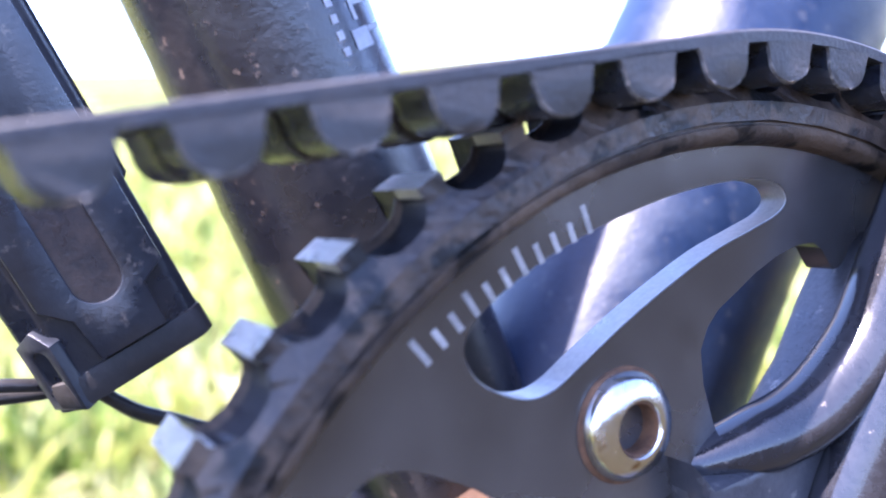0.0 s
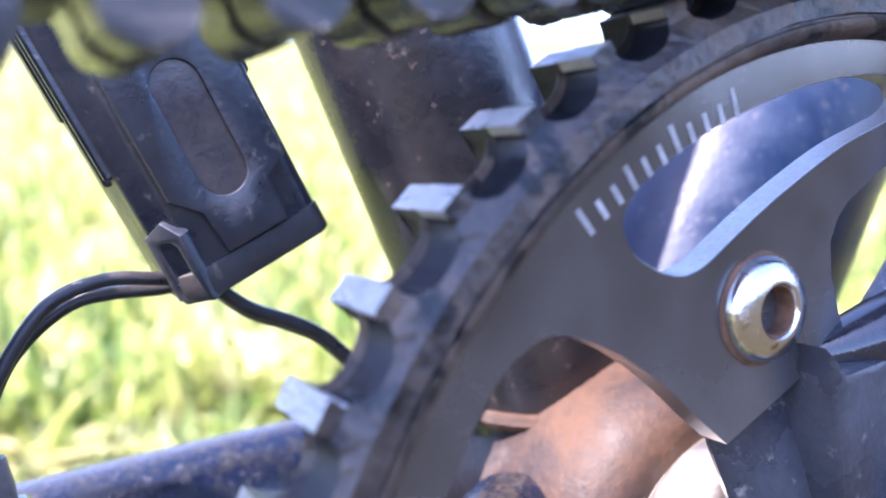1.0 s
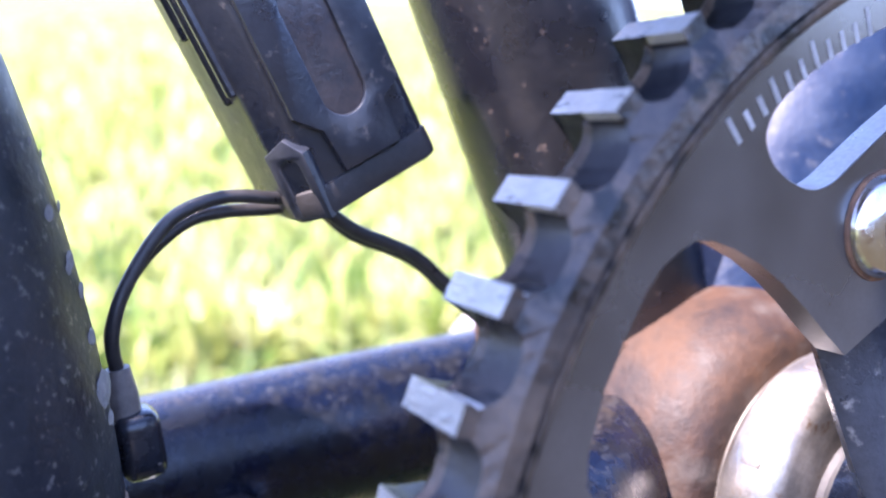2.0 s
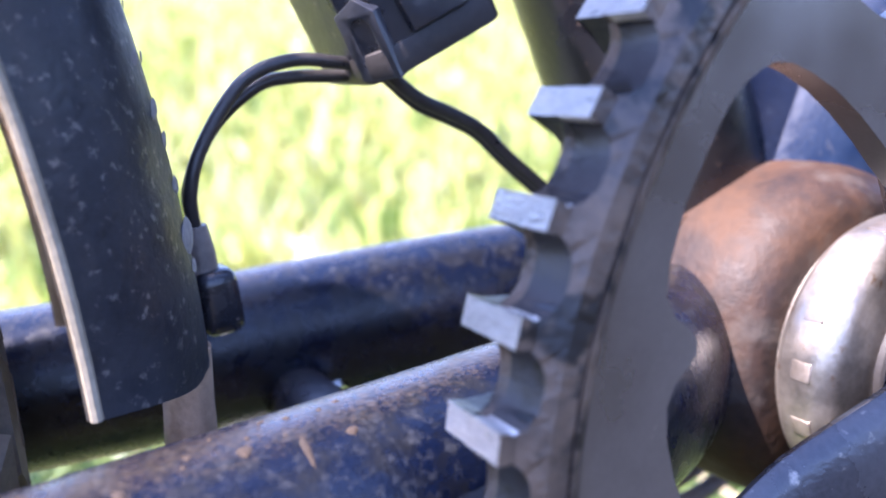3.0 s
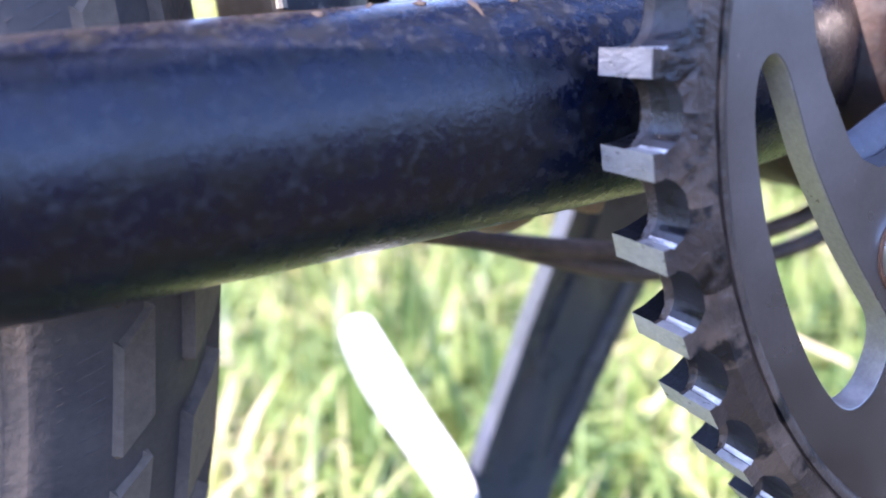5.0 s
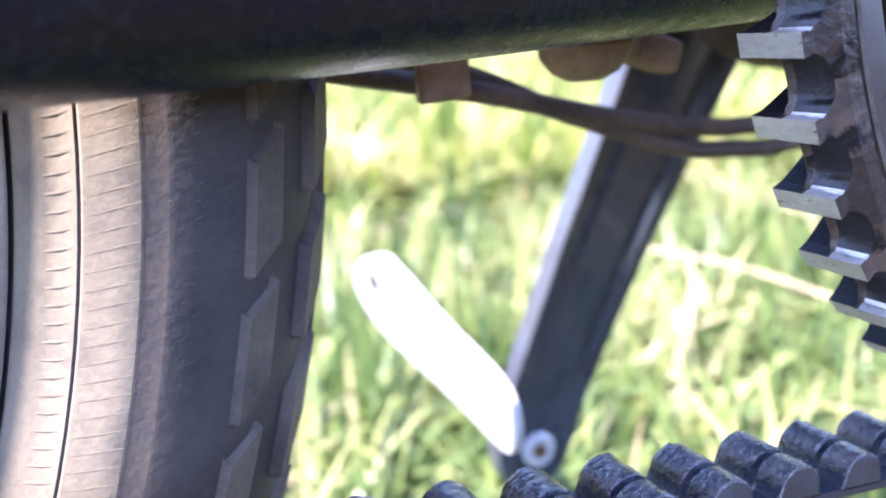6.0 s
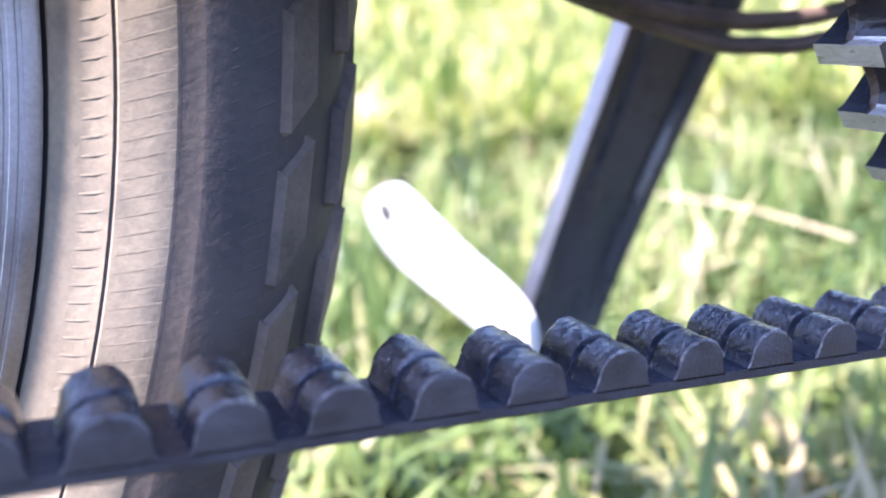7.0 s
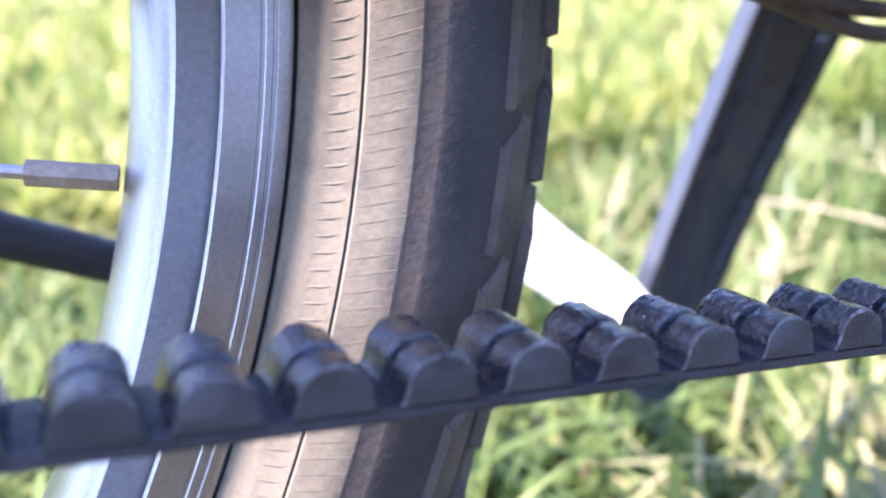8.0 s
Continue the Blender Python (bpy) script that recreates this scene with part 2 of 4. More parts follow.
def grass_material(name, tones):
    m = bpy.data.materials.new(name)
    m.use_nodes = True
    nt = m.node_tree
    b = nt.nodes["Principled BSDF"]
    out = nt.nodes["Material Output"]
    rnd = nt.nodes.new("ShaderNodeNewGeometry").outputs["Random Per Island"]
    cr = nt.nodes.new("ShaderNodeValToRGB")
    stops = [(k / (len(tones) - 1), c) for k, c in enumerate(tones)]
    while len(cr.color_ramp.elements) < len(stops):
        cr.color_ramp.elements.new(0.5)
    for e, (p, c) in zip(cr.color_ramp.elements, stops):
        e.position, e.color = p, (*c, 1)
    tuft = nt.nodes.new("ShaderNodeTexNoise")
    tuft.inputs["Scale"].default_value, tuft.inputs["Detail"].default_value = 9.0, 3.0
    nt.links.new(nt.nodes.new("ShaderNodeTexCoord").outputs["Object"], tuft.inputs["Vector"])
    stretch = nt.nodes.new("ShaderNodeMath")
    stretch.operation = "MULTIPLY_ADD"
    stretch.inputs[1].default_value, stretch.inputs[2].default_value = 1.9, -0.75
    nt.links.new(tuft.outputs[0], stretch.inputs[0])
    tone = nt.nodes.new("ShaderNodeMath")
    tone.operation, tone.use_clamp = "MULTIPLY_ADD", True
    nt.links.new(rnd, tone.inputs[0])
    tone.inputs[1].default_value = 0.6
    nt.links.new(stretch.outputs[0], tone.inputs[2])
    nt.links.new(tone.outputs[0], cr.inputs[0])
    nt.links.new(cr.outputs[0], b.inputs["Base Color"])
    b.inputs["Roughness"].default_value = 0.45
    tr = nt.nodes.new("ShaderNodeBsdfTranslucent")
    nt.links.new(cr.outputs[0], tr.inputs[0])
    mx = nt.nodes.new("ShaderNodeMixShader")
    mx.inputs[0].default_value = 0.4
    nt.links.new(b.outputs[0], mx.inputs[1])
    nt.links.new(tr.outputs[0], mx.inputs[2])
    nt.links.new(mx.outputs[0], out.inputs[0])
    return m


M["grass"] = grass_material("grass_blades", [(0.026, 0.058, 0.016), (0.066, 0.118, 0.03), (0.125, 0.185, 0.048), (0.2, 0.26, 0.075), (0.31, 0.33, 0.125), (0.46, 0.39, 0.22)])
# Far tones paler than the near grass: washed-out glare put into colour.
M["meadow"] = grass_material("glare_paled_meadow", [(0.05, 0.10, 0.018), (0.13, 0.20, 0.035), (0.25, 0.30, 0.07), (0.38, 0.40, 0.11), (0.5, 0.49, 0.19), (0.66, 0.6, 0.34)])
CM = 0.01
rng = random.Random(7)


# ---- builders (centimetres from the crank axle: x ahead, y to the bicycle's left, z up) ----
def part(name, bm, material, parent=None, label="", smooth=True, m=None):
    """Links a bmesh, drawn in centimetres, as one mesh object under a thing or a part."""
    if isinstance(bm, bmesh.types.BMesh):
        bmesh.ops.recalc_face_normals(bm, faces=bm.faces)
        bmesh.ops.scale(bm, vec=(CM, CM, CM), verts=bm.verts)
        me = bpy.data.meshes.new(name)
        bm.to_mesh(me)
        bm.free()
        me.polygons.foreach_set("use_smooth", [smooth] * len(me.polygons))
        if smooth:
            me.set_sharp_from_angle(angle=radians(38))
    else:
        me = bm
    if material and not me.materials:
        for one in material if isinstance(material, (list, tuple)) else [material]:
            me.materials.append(one)
    ob = new(name, me)
    if parent:
        ob.parent = parent
    if m:
        ob.matrix_basis = m
    if label:
        tagged(ob, label)
    return ob


def sweep(path, radii, sides=20, bm=None, up=(0, 0, 1), caps=True, square=1.0):
    """A tube along points; radii per point: one number or (sideways, upright); square below 1 flattens its sides."""
    bm = bm or bmesh.new()
    pts = [Vector(p) for p in path]
    rings = []
    for i, p in enumerate(pts):
        ahead = (pts[min(i + 1, len(pts) - 1)] - pts[max(i - 1, 0)]).normalized()
        u = Vector(up)
        s = ahead.cross(u)
        s = s.normalized() if s.length > 1e-4 else ahead.orthogonal().normalized()
        u = s.cross(ahead).normalized()
        r = radii[i] if isinstance(radii, list) else radii
        a, b = r if isinstance(r, tuple) else (r, r)
        turn = [(math.cos(k * math.tau / sides), math.sin(k * math.tau / sides)) for k in range(sides)]
        rings.append([bm.verts.new(p + s * a * math.copysign(abs(c) ** square, c) + u * b * math.copysign(abs(d) ** square, d)) for c, d in turn])
    for r0, r1 in zip(rings, rings[1:]):
        for k in range(sides):
            bm.faces.new((r0[k], r0[(k + 1) % sides], r1[(k + 1) % sides], r1[k]))
    if caps:
        bm.faces.new(rings[0][::-1])
        bm.faces.new(rings[-1])
    return bm


def curve_points(pts, n=8):
    """Catmull-Rom through points."""
    p = [Vector(q) for q in pts]
    p = [p[0] * 2 - p[1], *p, p[-1] * 2 - p[-2]]
    out = []
    for i in range(1, len(p) - 2):
        for k in range(n):
            t = k / n
            out.append(0.5 * ((2 * p[i]) + (p[i + 1] - p[i - 1]) * t + (2 * p[i - 1] - 5 * p[i] + 4 * p[i + 1] - p[i + 2]) * t * t
                              + (3 * p[i] - p[i - 1] - 3 * p[i + 1] + p[i + 2]) * t ** 3))
    out.append(p[-2])
    return out


def lathe(profile, segments=96, centre=(0, 0), bm=None, a0=0.0, a1=360.0, closed=True):
    """Turns (radius, y) pairs about an axle along y at centre (x, z)."""
    bm = bm or bmesh.new()
    full = abs(a1 - a0) > 359.9
    n = segments if full else segments + 1
    rings = []
    for k in range(n):
        a = radians(a0 + (a1 - a0) * k / segments)
        rings.append([bm.verts.new((centre[0] + r * math.cos(a), y, centre[1] + r * math.sin(a))) for r, y in profile])
    for k in range(segments):
        r0, r1 = rings[k], rings[(k + 1) % n]
        for i in range(len(profile) if closed else len(profile) - 1):
            j = (i + 1) % len(profile)
            bm.faces.new((r0[i], r0[j], r1[j], r1[i]))
    return bm


def flat(outlines, y0, y1, bevel=0.0):
    """A plate from closed outlines of (x, z), the first outer, the others holes, between y0 and y1."""
    cu = bpy.data.curves.new("outline", "CURVE")
    cu.dimensions, cu.fill_mode = "2D", "BOTH"
    cu.extrude, cu.bevel_depth, cu.bevel_resolution = abs(y1 - y0) / 2 - bevel, bevel, 1
    cu.offset = -bevel
    for line in outlines:
        s = cu.splines.new("POLY")
        s.points.add(len(line) - 1)
        s.use_cyclic_u = True
        for q, (x, z) in zip(s.points, line):
            q.co = (x, z, 0, 1)
    ob = new("outline", cu)
    bpy.context.view_layer.update()
    me = bpy.data.meshes.new_from_object(ob.evaluated_get(bpy.context.evaluated_depsgraph_get()))
    bpy.data.objects.remove(ob)
    bm = bmesh.new()
    bm.from_mesh(me)
    bmesh.ops.remove_doubles(bm, verts=bm.verts, dist=0.0005)
    bpy.data.meshes.remove(me)
    mid = (y0 + y1) / 2
    for v in bm.verts:
        v.co = Vector((v.co.x, mid - v.co.z, v.co.y))
    return bm


def polar(r, deg):
    return (r * math.cos(radians(deg)), r * math.sin(radians(deg)))


def rounded(points, n=6, closed=True):
    """A smooth closed line through (x, z) points."""
    p = [Vector((*q, 0)) for q in points]
    out = []
    k = len(p)
    for i in range(k):
        a, b, c, d = p[i - 1], p[i], p[(i + 1) % k], p[(i + 2) % k]
        for j in range(n):
            t = j / n
            v = 0.5 * (2 * b + (c - a) * t + (2 * a - 5 * b + 4 * c - d) * t * t + (3 * b - a - 3 * c + d) * t ** 3)
            out.append((v.x, v.y))
    return out


def block(size, bevel=0.1, segs=2, bm=None, m=None):
    bm = bm or bmesh.new()
    got = bmesh.ops.create_cube(bm, size=1.0)
    vs = got["verts"]
    bmesh.ops.scale(bm, vec=size, verts=vs)
    if bevel:
        es = list({e for v in vs for e in v.link_edges})
        got = bmesh.ops.bevel(bm, geom=es, offset=bevel, segments=segs, affect="EDGES", profile=0.6)
        vs = list({v for f in got["faces"] for v in f.verts} | {v for v in vs if v.is_valid})
    if m:
        bmesh.ops.transform(bm, matrix=m, verts=[v for v in vs if v.is_valid])
    return bm


def empty(name, at, label, category, group="", kind=""):
    ob = new(name)
    ob.matrix_basis = at
    return tagged(ob, label, category, group, kind)


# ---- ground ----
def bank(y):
    """The meadow climbs gently on the far side of the bicycle; on the near side a low earth bank, added out of view,
    keeps the bright low sky out of reflections.
    """
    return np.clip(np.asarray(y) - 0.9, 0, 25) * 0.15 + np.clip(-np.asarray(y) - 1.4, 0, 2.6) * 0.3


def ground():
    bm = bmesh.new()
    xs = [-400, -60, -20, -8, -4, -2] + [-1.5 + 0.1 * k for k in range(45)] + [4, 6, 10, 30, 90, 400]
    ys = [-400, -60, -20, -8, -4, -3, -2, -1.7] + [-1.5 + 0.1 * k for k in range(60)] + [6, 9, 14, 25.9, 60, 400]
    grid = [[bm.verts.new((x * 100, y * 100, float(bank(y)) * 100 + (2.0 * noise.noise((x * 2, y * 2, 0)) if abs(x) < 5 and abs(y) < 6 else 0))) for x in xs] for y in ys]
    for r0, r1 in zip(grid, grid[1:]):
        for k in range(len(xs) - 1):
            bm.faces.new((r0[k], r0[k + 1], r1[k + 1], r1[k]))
    # The near side takes the soil that is darkened in place of shade.
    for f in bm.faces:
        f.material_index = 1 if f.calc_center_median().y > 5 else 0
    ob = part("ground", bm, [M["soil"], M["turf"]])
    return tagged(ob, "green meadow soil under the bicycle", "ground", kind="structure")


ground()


def blades(name, count, spots, tall, wide, seed, material):
    """Grass as single bent blades, in metres, joined into one object."""
    r = np.random.default_rng(seed)
    x, y = spots(r, count)
    foot = bank(y)
    h = tall * r.uniform(0.35, 1.3, count)
    w = wide * r.uniform(0.6, 1.3, count)
    a = r.uniform(0, 2 * np.pi, count)
    b = a + r.uniform(1.0, 2.1, count)
    lean = h * (0.1 + 1.5 * r.uniform(0, 1, count) ** 1.3)
    verts = np.zeros((count, 7, 3))
    for k, (f, side) in enumerate([(0, -1), (0, 1), (0.4, -1), (0.4, 1), (0.75, -1), (0.75, 1), (1.0, 0)]):
        ww = w * (1.0, 0.9, 0.6, 0)[(0, 0.4, 0.75, 1.0).index(f)]
        verts[:, k, 0] = x + np.cos(a) * lean * f ** 1.8 + side * ww / 2 * np.cos(b)
        verts[:, k, 1] = y + np.sin(a) * lean * f ** 1.8 + side * ww / 2 * np.sin(b)
        verts[:, k, 2] = foot + h * (f - 0.42 * f * f * np.minimum(lean / h, 1.35)) - 0.01
    base = np.arange(count)[:, None] * 7
    quads = np.concatenate([base + [0, 1, 3, 2], base + [2, 3, 5, 4]])
    tris = base + [4, 5, 6]
    me = bpy.data.meshes.new(name)
    me.from_pydata(verts.reshape(-1, 3).tolist(), [], quads.tolist() + tris.tolist())
    me.materials.append(M[material])
    me.polygons.foreach_set("use_smooth", [True] * len(me.polygons))
    return new(name, me)


def near_spots(r, n):
    y = 0.02 + 1.3 * r.uniform(0, 1, n) ** 1.2
    return r.uniform(-1.0, 1.3, n), y


def far_spots(r, n):
    d = 0.8 + 9 * r.uniform(0, 1, n) ** 1.8
    a = np.radians(r.uniform(5, 190, n))
    return d * np.cos(a), d * np.sin(a)


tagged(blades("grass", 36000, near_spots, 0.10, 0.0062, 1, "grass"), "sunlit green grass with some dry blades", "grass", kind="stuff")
tagged(blades("meadow_grass", 60000, far_spots, 0.14, 0.015, 2, "meadow"), "sunlit meadow grass further off, paled for the glare there", "grass", kind="stuff")

# ---- bicycle ----
bike = empty("bicycle", LIFT, "dirty black belt-drive bicycle standing on grass", "bicycle")
MID = 5.9           # the bicycle's middle plane
TEETH, PITCH = 50, 1.1
STEP = 360 / TEETH
PHASE = 133.3

# toothed ring
ring = part("toothed_ring", lathe([(7.70, 0.17), (7.78, -0.08), (7.86, -0.14), (7.93, -0.146), (7.945, -0.10), (7.975, -0.10), (7.985, -0.148), (8.0, -0.125), (8.2, -0.11), (8.22, -0.08), (8.15, 0.1), (8.15, 0.56), (7.75, 0.56), (7.72, 1.0), (7.5, 1.0), (7.5, 0.6), (7.55, 0.45), (7.70, 0.45)], 240), M["ring"], bike,
            "worn brownish alloy ring of the front belt sprocket")


def tooth_mesh():
    """One tooth with half a valley on either side and the middle fin; the tooth's tip lies along +x."""
    half, tip = STEP / 2, 1.02
    line = [(8.33, -half), (8.335, -2.95), (8.35, -2.35), (8.38, -1.85), (8.43, -1.42), (8.49, -1.08), (8.555, -0.86), (8.575, -1.0), (8.69, -tip)]
    line += [(r, -d) for r, d in reversed(line)]
    bm = bmesh.new()
    front, mid, fin, back = [], [], [], []
    for k, (r, d) in enumerate(line):
        x, z = polar(r, d)
        front.append(bm.verts.new((x, 0.0 if r > 8.44 else -0.03 if r > 8.36 else -0.06, z)))
        mid.append(bm.verts.new((x, 0.5, z)))
        x, z = polar(r + (0.09 if r < 8.5 else 0.0), d)
        fin.append(bm.verts.new((x, 0.54, z)))
        back.append(bm.verts.new((x, 0.57, z)))
    x0, z0 = polar(8.0, -half)
    x1, z1 = polar(8.0, half)
    f0, f1 = bm.verts.new((x0, -0.152, z0)), bm.verts.new((x1, -0.152, z1))
    b0, b1 = bm.verts.new((x0, 0.57, z0)), bm.verts.new((x1, 0.57, z1))
    for k in range(len(line) - 1):
        for p, q, bare in ((front, mid, False), (mid, fin, True), (fin, back, True)):
            f = bm.faces.new((p[k], p[k + 1], q[k + 1], q[k]))
            f.smooth = not 6 <= k <= 10
            # Strip 5, one flank only: worn bright edge and sunlit crescent in tip metal.
            f.material_index = 1 if k in (5, 7, 8, 9) and not bare or k == 8 else 2 if bare else 0
    n = len(line)
    for k in range(4, n // 2 - 1):
        bm.faces.new((front[k], front[k + 1], front[n - 2 - k], front[n - 1 - k])).material_index = 2
    lip = [bm.verts.new((*polar(8.22, d), -0.148)) for d in (-half, -1.6, 0, 1.6, half)]
    for v in lip:
        v.co = Vector((v.co.x, v.co.z, v.co.y))
    bm.faces.new((lip[0], front[0], front[1], front[2], lip[1])).material_index = 2
    bm.faces.new((lip[1], front[2], front[3], front[4], lip[2])).material_index = 2
    bm.faces.new((lip[2], front[4], front[n - 5])).material_index = 2
    bm.faces.new((lip[2], front[n - 5], front[n - 4], front[n - 3], lip[3])).material_index = 2
    bm.faces.new((lip[3], front[n - 3], front[n - 2], front[n - 1], lip[4])).material_index = 2
    bm.faces.new((f0, *lip, f1)).material_index = 2
    bm.faces.new([b0, *back, b1][::-1])
    # far half of the tooth
    near, far = [], []
    for r, d in ((7.7, -2.1), (8.0, -1.75), (8.3, -1.25), (8.5, -1.0), (8.68, -tip), (8.68, tip), (8.5, 1.0), (8.3, 1.25), (8.0, 1.75), (7.7, 2.1)):
        x, z = polar(r, d)
        near.append(bm.verts.new((x, 0.569, z)))
        far.append(bm.verts.new((x, 1.0, z)))
    for k in range(9):
        bm.faces.new((near[k], near[k + 1], far[k + 1], far[k])).material_index = 1 if k == 4 else 0
    bm.faces.new(far)
    bmesh.ops.triangulate(bm, faces=[f for f in bm.faces if len(f.verts) > 4])
    bmesh.ops.scale(bm, vec=(CM, CM, CM), verts=bm.verts)
    bmesh.ops.recalc_face_normals(bm, faces=bm.faces)
    me = bpy.data.meshes.new("tooth")
    bm.to_mesh(me)
    bm.free()
    for one in ("tooth", "tip", "cheek"):
        me.materials.append(M[one])
    return me


tooth = tooth_mesh()
for k in range(TEETH):
    part("tooth", tooth, None, ring, m=Matrix.Rotation(-radians(PHASE + STEP * k), 4, "Y"))

# sprocket plate with four arms
TURN = (0.0, 95.2, 180.0, 275.2)     # the four arms stand unevenly round the axle
ARM = [(3.98, 127.5), (4.5, 128.7), (4.98, 129.3), (5.5, 130.2), (5.97, 131.3), (6.4, 132.7), (6.71, 134.0), (6.9, 135.3), (7.0, 136.9), (7.09, 139), (7.12, 141.4), (7.1, 145), (7.08, 150), (7.0, 155), (6.9, 157.8), (6.68, 159.4),
       (6.45, 160.1), (6.33, 161.0), (6.28, 162.2), (6.36, 163.6), (6.5, 165.3), (6.56, 167.5), (6.48, 171), (6.33, 174.8), (6.12, 179.2), (5.92, 183), (5.75, 187), (5.57, 189.6), (5.32, 191.6), (4.9, 192.0), (4.4, 190.8), (4.05, 189.0)]
inner = []
for q in range(4):
    reach = ((TURN + (360.0,))[q + 1] - TURN[q] - 33.7) / 61.5
    inner += [polar(r, TURN[q] + 127.5 + (a - 127.5) * (reach if a > 158 else 1 + (reach - 1) * (a - 127.5) / 30.5)) for r, a in ARM]
SLOT = [(7.03, 123.3), (7.18, 120.8), (7.22, 116), (7.22, 110), (7.22, 103.6), (7.25, 97), (7.28, 91), (7.3, 86.0), (7.24, 82.3), (7.06, 80.9), (6.86, 82.2), (6.66, 86.2), (6.45, 92.3), (6.2, 100), (6.05, 106.5), (5.95, 112.5), (5.92, 117.5),
        (6.05, 120.7), (6.35, 122.9), (6.7, 124.0)]
slots = [rounded([polar(r - 0.12 * (q % 2), a + TURN[q]) for r, a in SLOT], 4) for q in range(4)]
outer = [polar(7.74, a * 2.0) for a in range(180)]
bm = flat([outer, inner, *slots], 0.15, 0.55)
plate = part("sprocket_plate", bm, M["plate"], bike, "black sprocket plate with four arms and curved slots")
for line in slots:
    bm = bmesh.new()
    cx, cz = sum(x for x, z in line) / len(line), sum(z for x, z in line) / len(line)
    ringed = []
    for y, inset in ((0.165, 0.004), (0.17, 0.012), (0.545, 0.012), (0.545, 0.004)):
        row = []
        for k, (x, z) in enumerate(line):
            (xa, za), (xb, zb) = line[k - 1], line[(k + 1) % len(line)]
            t = Vector((xb - xa, zb - za, 0)).normalized()
            nrm = Vector((-t.y, t.x, 0))
            if nrm.dot(Vector((cx - x, cz - z, 0))) < 0:
                nrm = -nrm if abs(nrm.dot(Vector((cx - x, cz - z, 0)))) > 0.2 else nrm
            row.append(bm.verts.new((x + nrm.x * inset, y, z + nrm.y * inset)))
        ringed.append(row)
    for a, b in zip(ringed, ringed[1:]):
        for k in range(len(line)):
            j = (k + 1) % len(line)
            bm.faces.new((a[k], a[j], b[j], b[k]))
    part("slot_edge", bm, M["edge"], plate, "machined edge of the slot, paled for the sun on it")

for q in range(4):
    bx, bz = polar(5.0, 111.4 + TURN[q])
    prof = [(0.295, 0.02), (0.305, -0.10), (0.33, -0.13), (0.36, -0.13), (0.54, -0.06), (0.56, -0.04), (0.625, 0.06), (0.625, 0.16), (0.295, 0.16)]
    bolt = part("chainring_bolt", lathe(prof, 56, (bx, bz)), M["steel"], bike, "silver chainring bolt with a rusty socket")
    part("socket", lathe([(0.0, 0.45), (0.27, 0.45), (0.29, 0.3), (0.292, -0.09), (0.31, -0.09), (0.32, 0.47), (0.0, 0.47)], 24, (bx, bz)), M["rust"], bolt, "rusty round socket")
    part("washer", lathe([(0.6, 0.12), (0.67, 0.125), (0.68, 0.16), (0.6, 0.16)], 40, (bx, bz)), M["rust"], bolt, "rust-stained washer")

# worn print on the plate: plain strokes along an arc
for k, tall in enumerate((1.0, 0.7, 0.7, 0.9, 0.7, 0.7, 1.0, 0.7, 0.7, 0.7, 1.0)):
    a, h = 126.3 - k * 1.9, 0.33 * tall
    bm = block((0.075, 0.012, h), 0.004, 1, m=Matrix.Translation((0, 0, h / 2)))
    x, z = polar(7.2, a)
    bmesh.ops.transform(bm, matrix=Matrix.Translation((x, 0.147, z)) @ Matrix.Rotation(radians(90 - a), 4, "Y"), verts=bm.verts)
    part("print_stroke", bm, M["white"], plate, smooth=False)

# ---- belt ----
UP, LOW = 95.7, 260.0 - 360.0        # where the runs leave the sprocket
RUN, THICK = 36.0, 0.145


def belt_at(s):
    """Back of the belt, inward normal and near edge; s runs from -1 (upper run's rear) over 0..1 (round the front) to 2 (lower run's rear)."""
    f = min(1, max(0, s))
    r, y = 8.965 + 0.06 * f, -0.7 + 0.6 * min(1, 1.6 * f)
    a = UP + (LOW - UP) * f
    u = Vector((*polar(1, a), 0))
    p = u * r
    if s < 0:
        p += Vector((*polar(1, UP + 90), 0)) * (-s * RUN)
    if s > 1:
        p += Vector((*polar(1, LOW - 90), 0)) * ((s - 1) * RUN)
    return p, -u, y


def belt_strap():
    bm = bmesh.new()
    rows = []
    for s in [-1 + k / 30 for k in range(30)] + [k / 120 for k in range(121)] + [1 + k / 30 for k in range(1, 31)]:
        p, n, y = belt_at(s)
        q = p + n * THICK
        rows.append([bm.verts.new((w.x, yy, w.y)) for w, yy in ((p, y + 0.03), (p + n * 0.03, y), (q, y), (q, 1.1), (p + n * 0.03, 1.1), (p, 1.07))])
    for a, b in zip(rows, rows[1:]):
        for k in range(6):
            bm.faces.new((a[k], a[(k + 1) % 6], b[(k + 1) % 6], b[k])).material_index = 1 if k == 2 else 0
    bm.faces.new(rows[0])
    bm.faces.new(rows[-1][::-1])
    return bm


belt = part("drive_belt", belt_strap(), [M["belt"], M["belt_in"]], bike, "black toothed rubber drive belt")


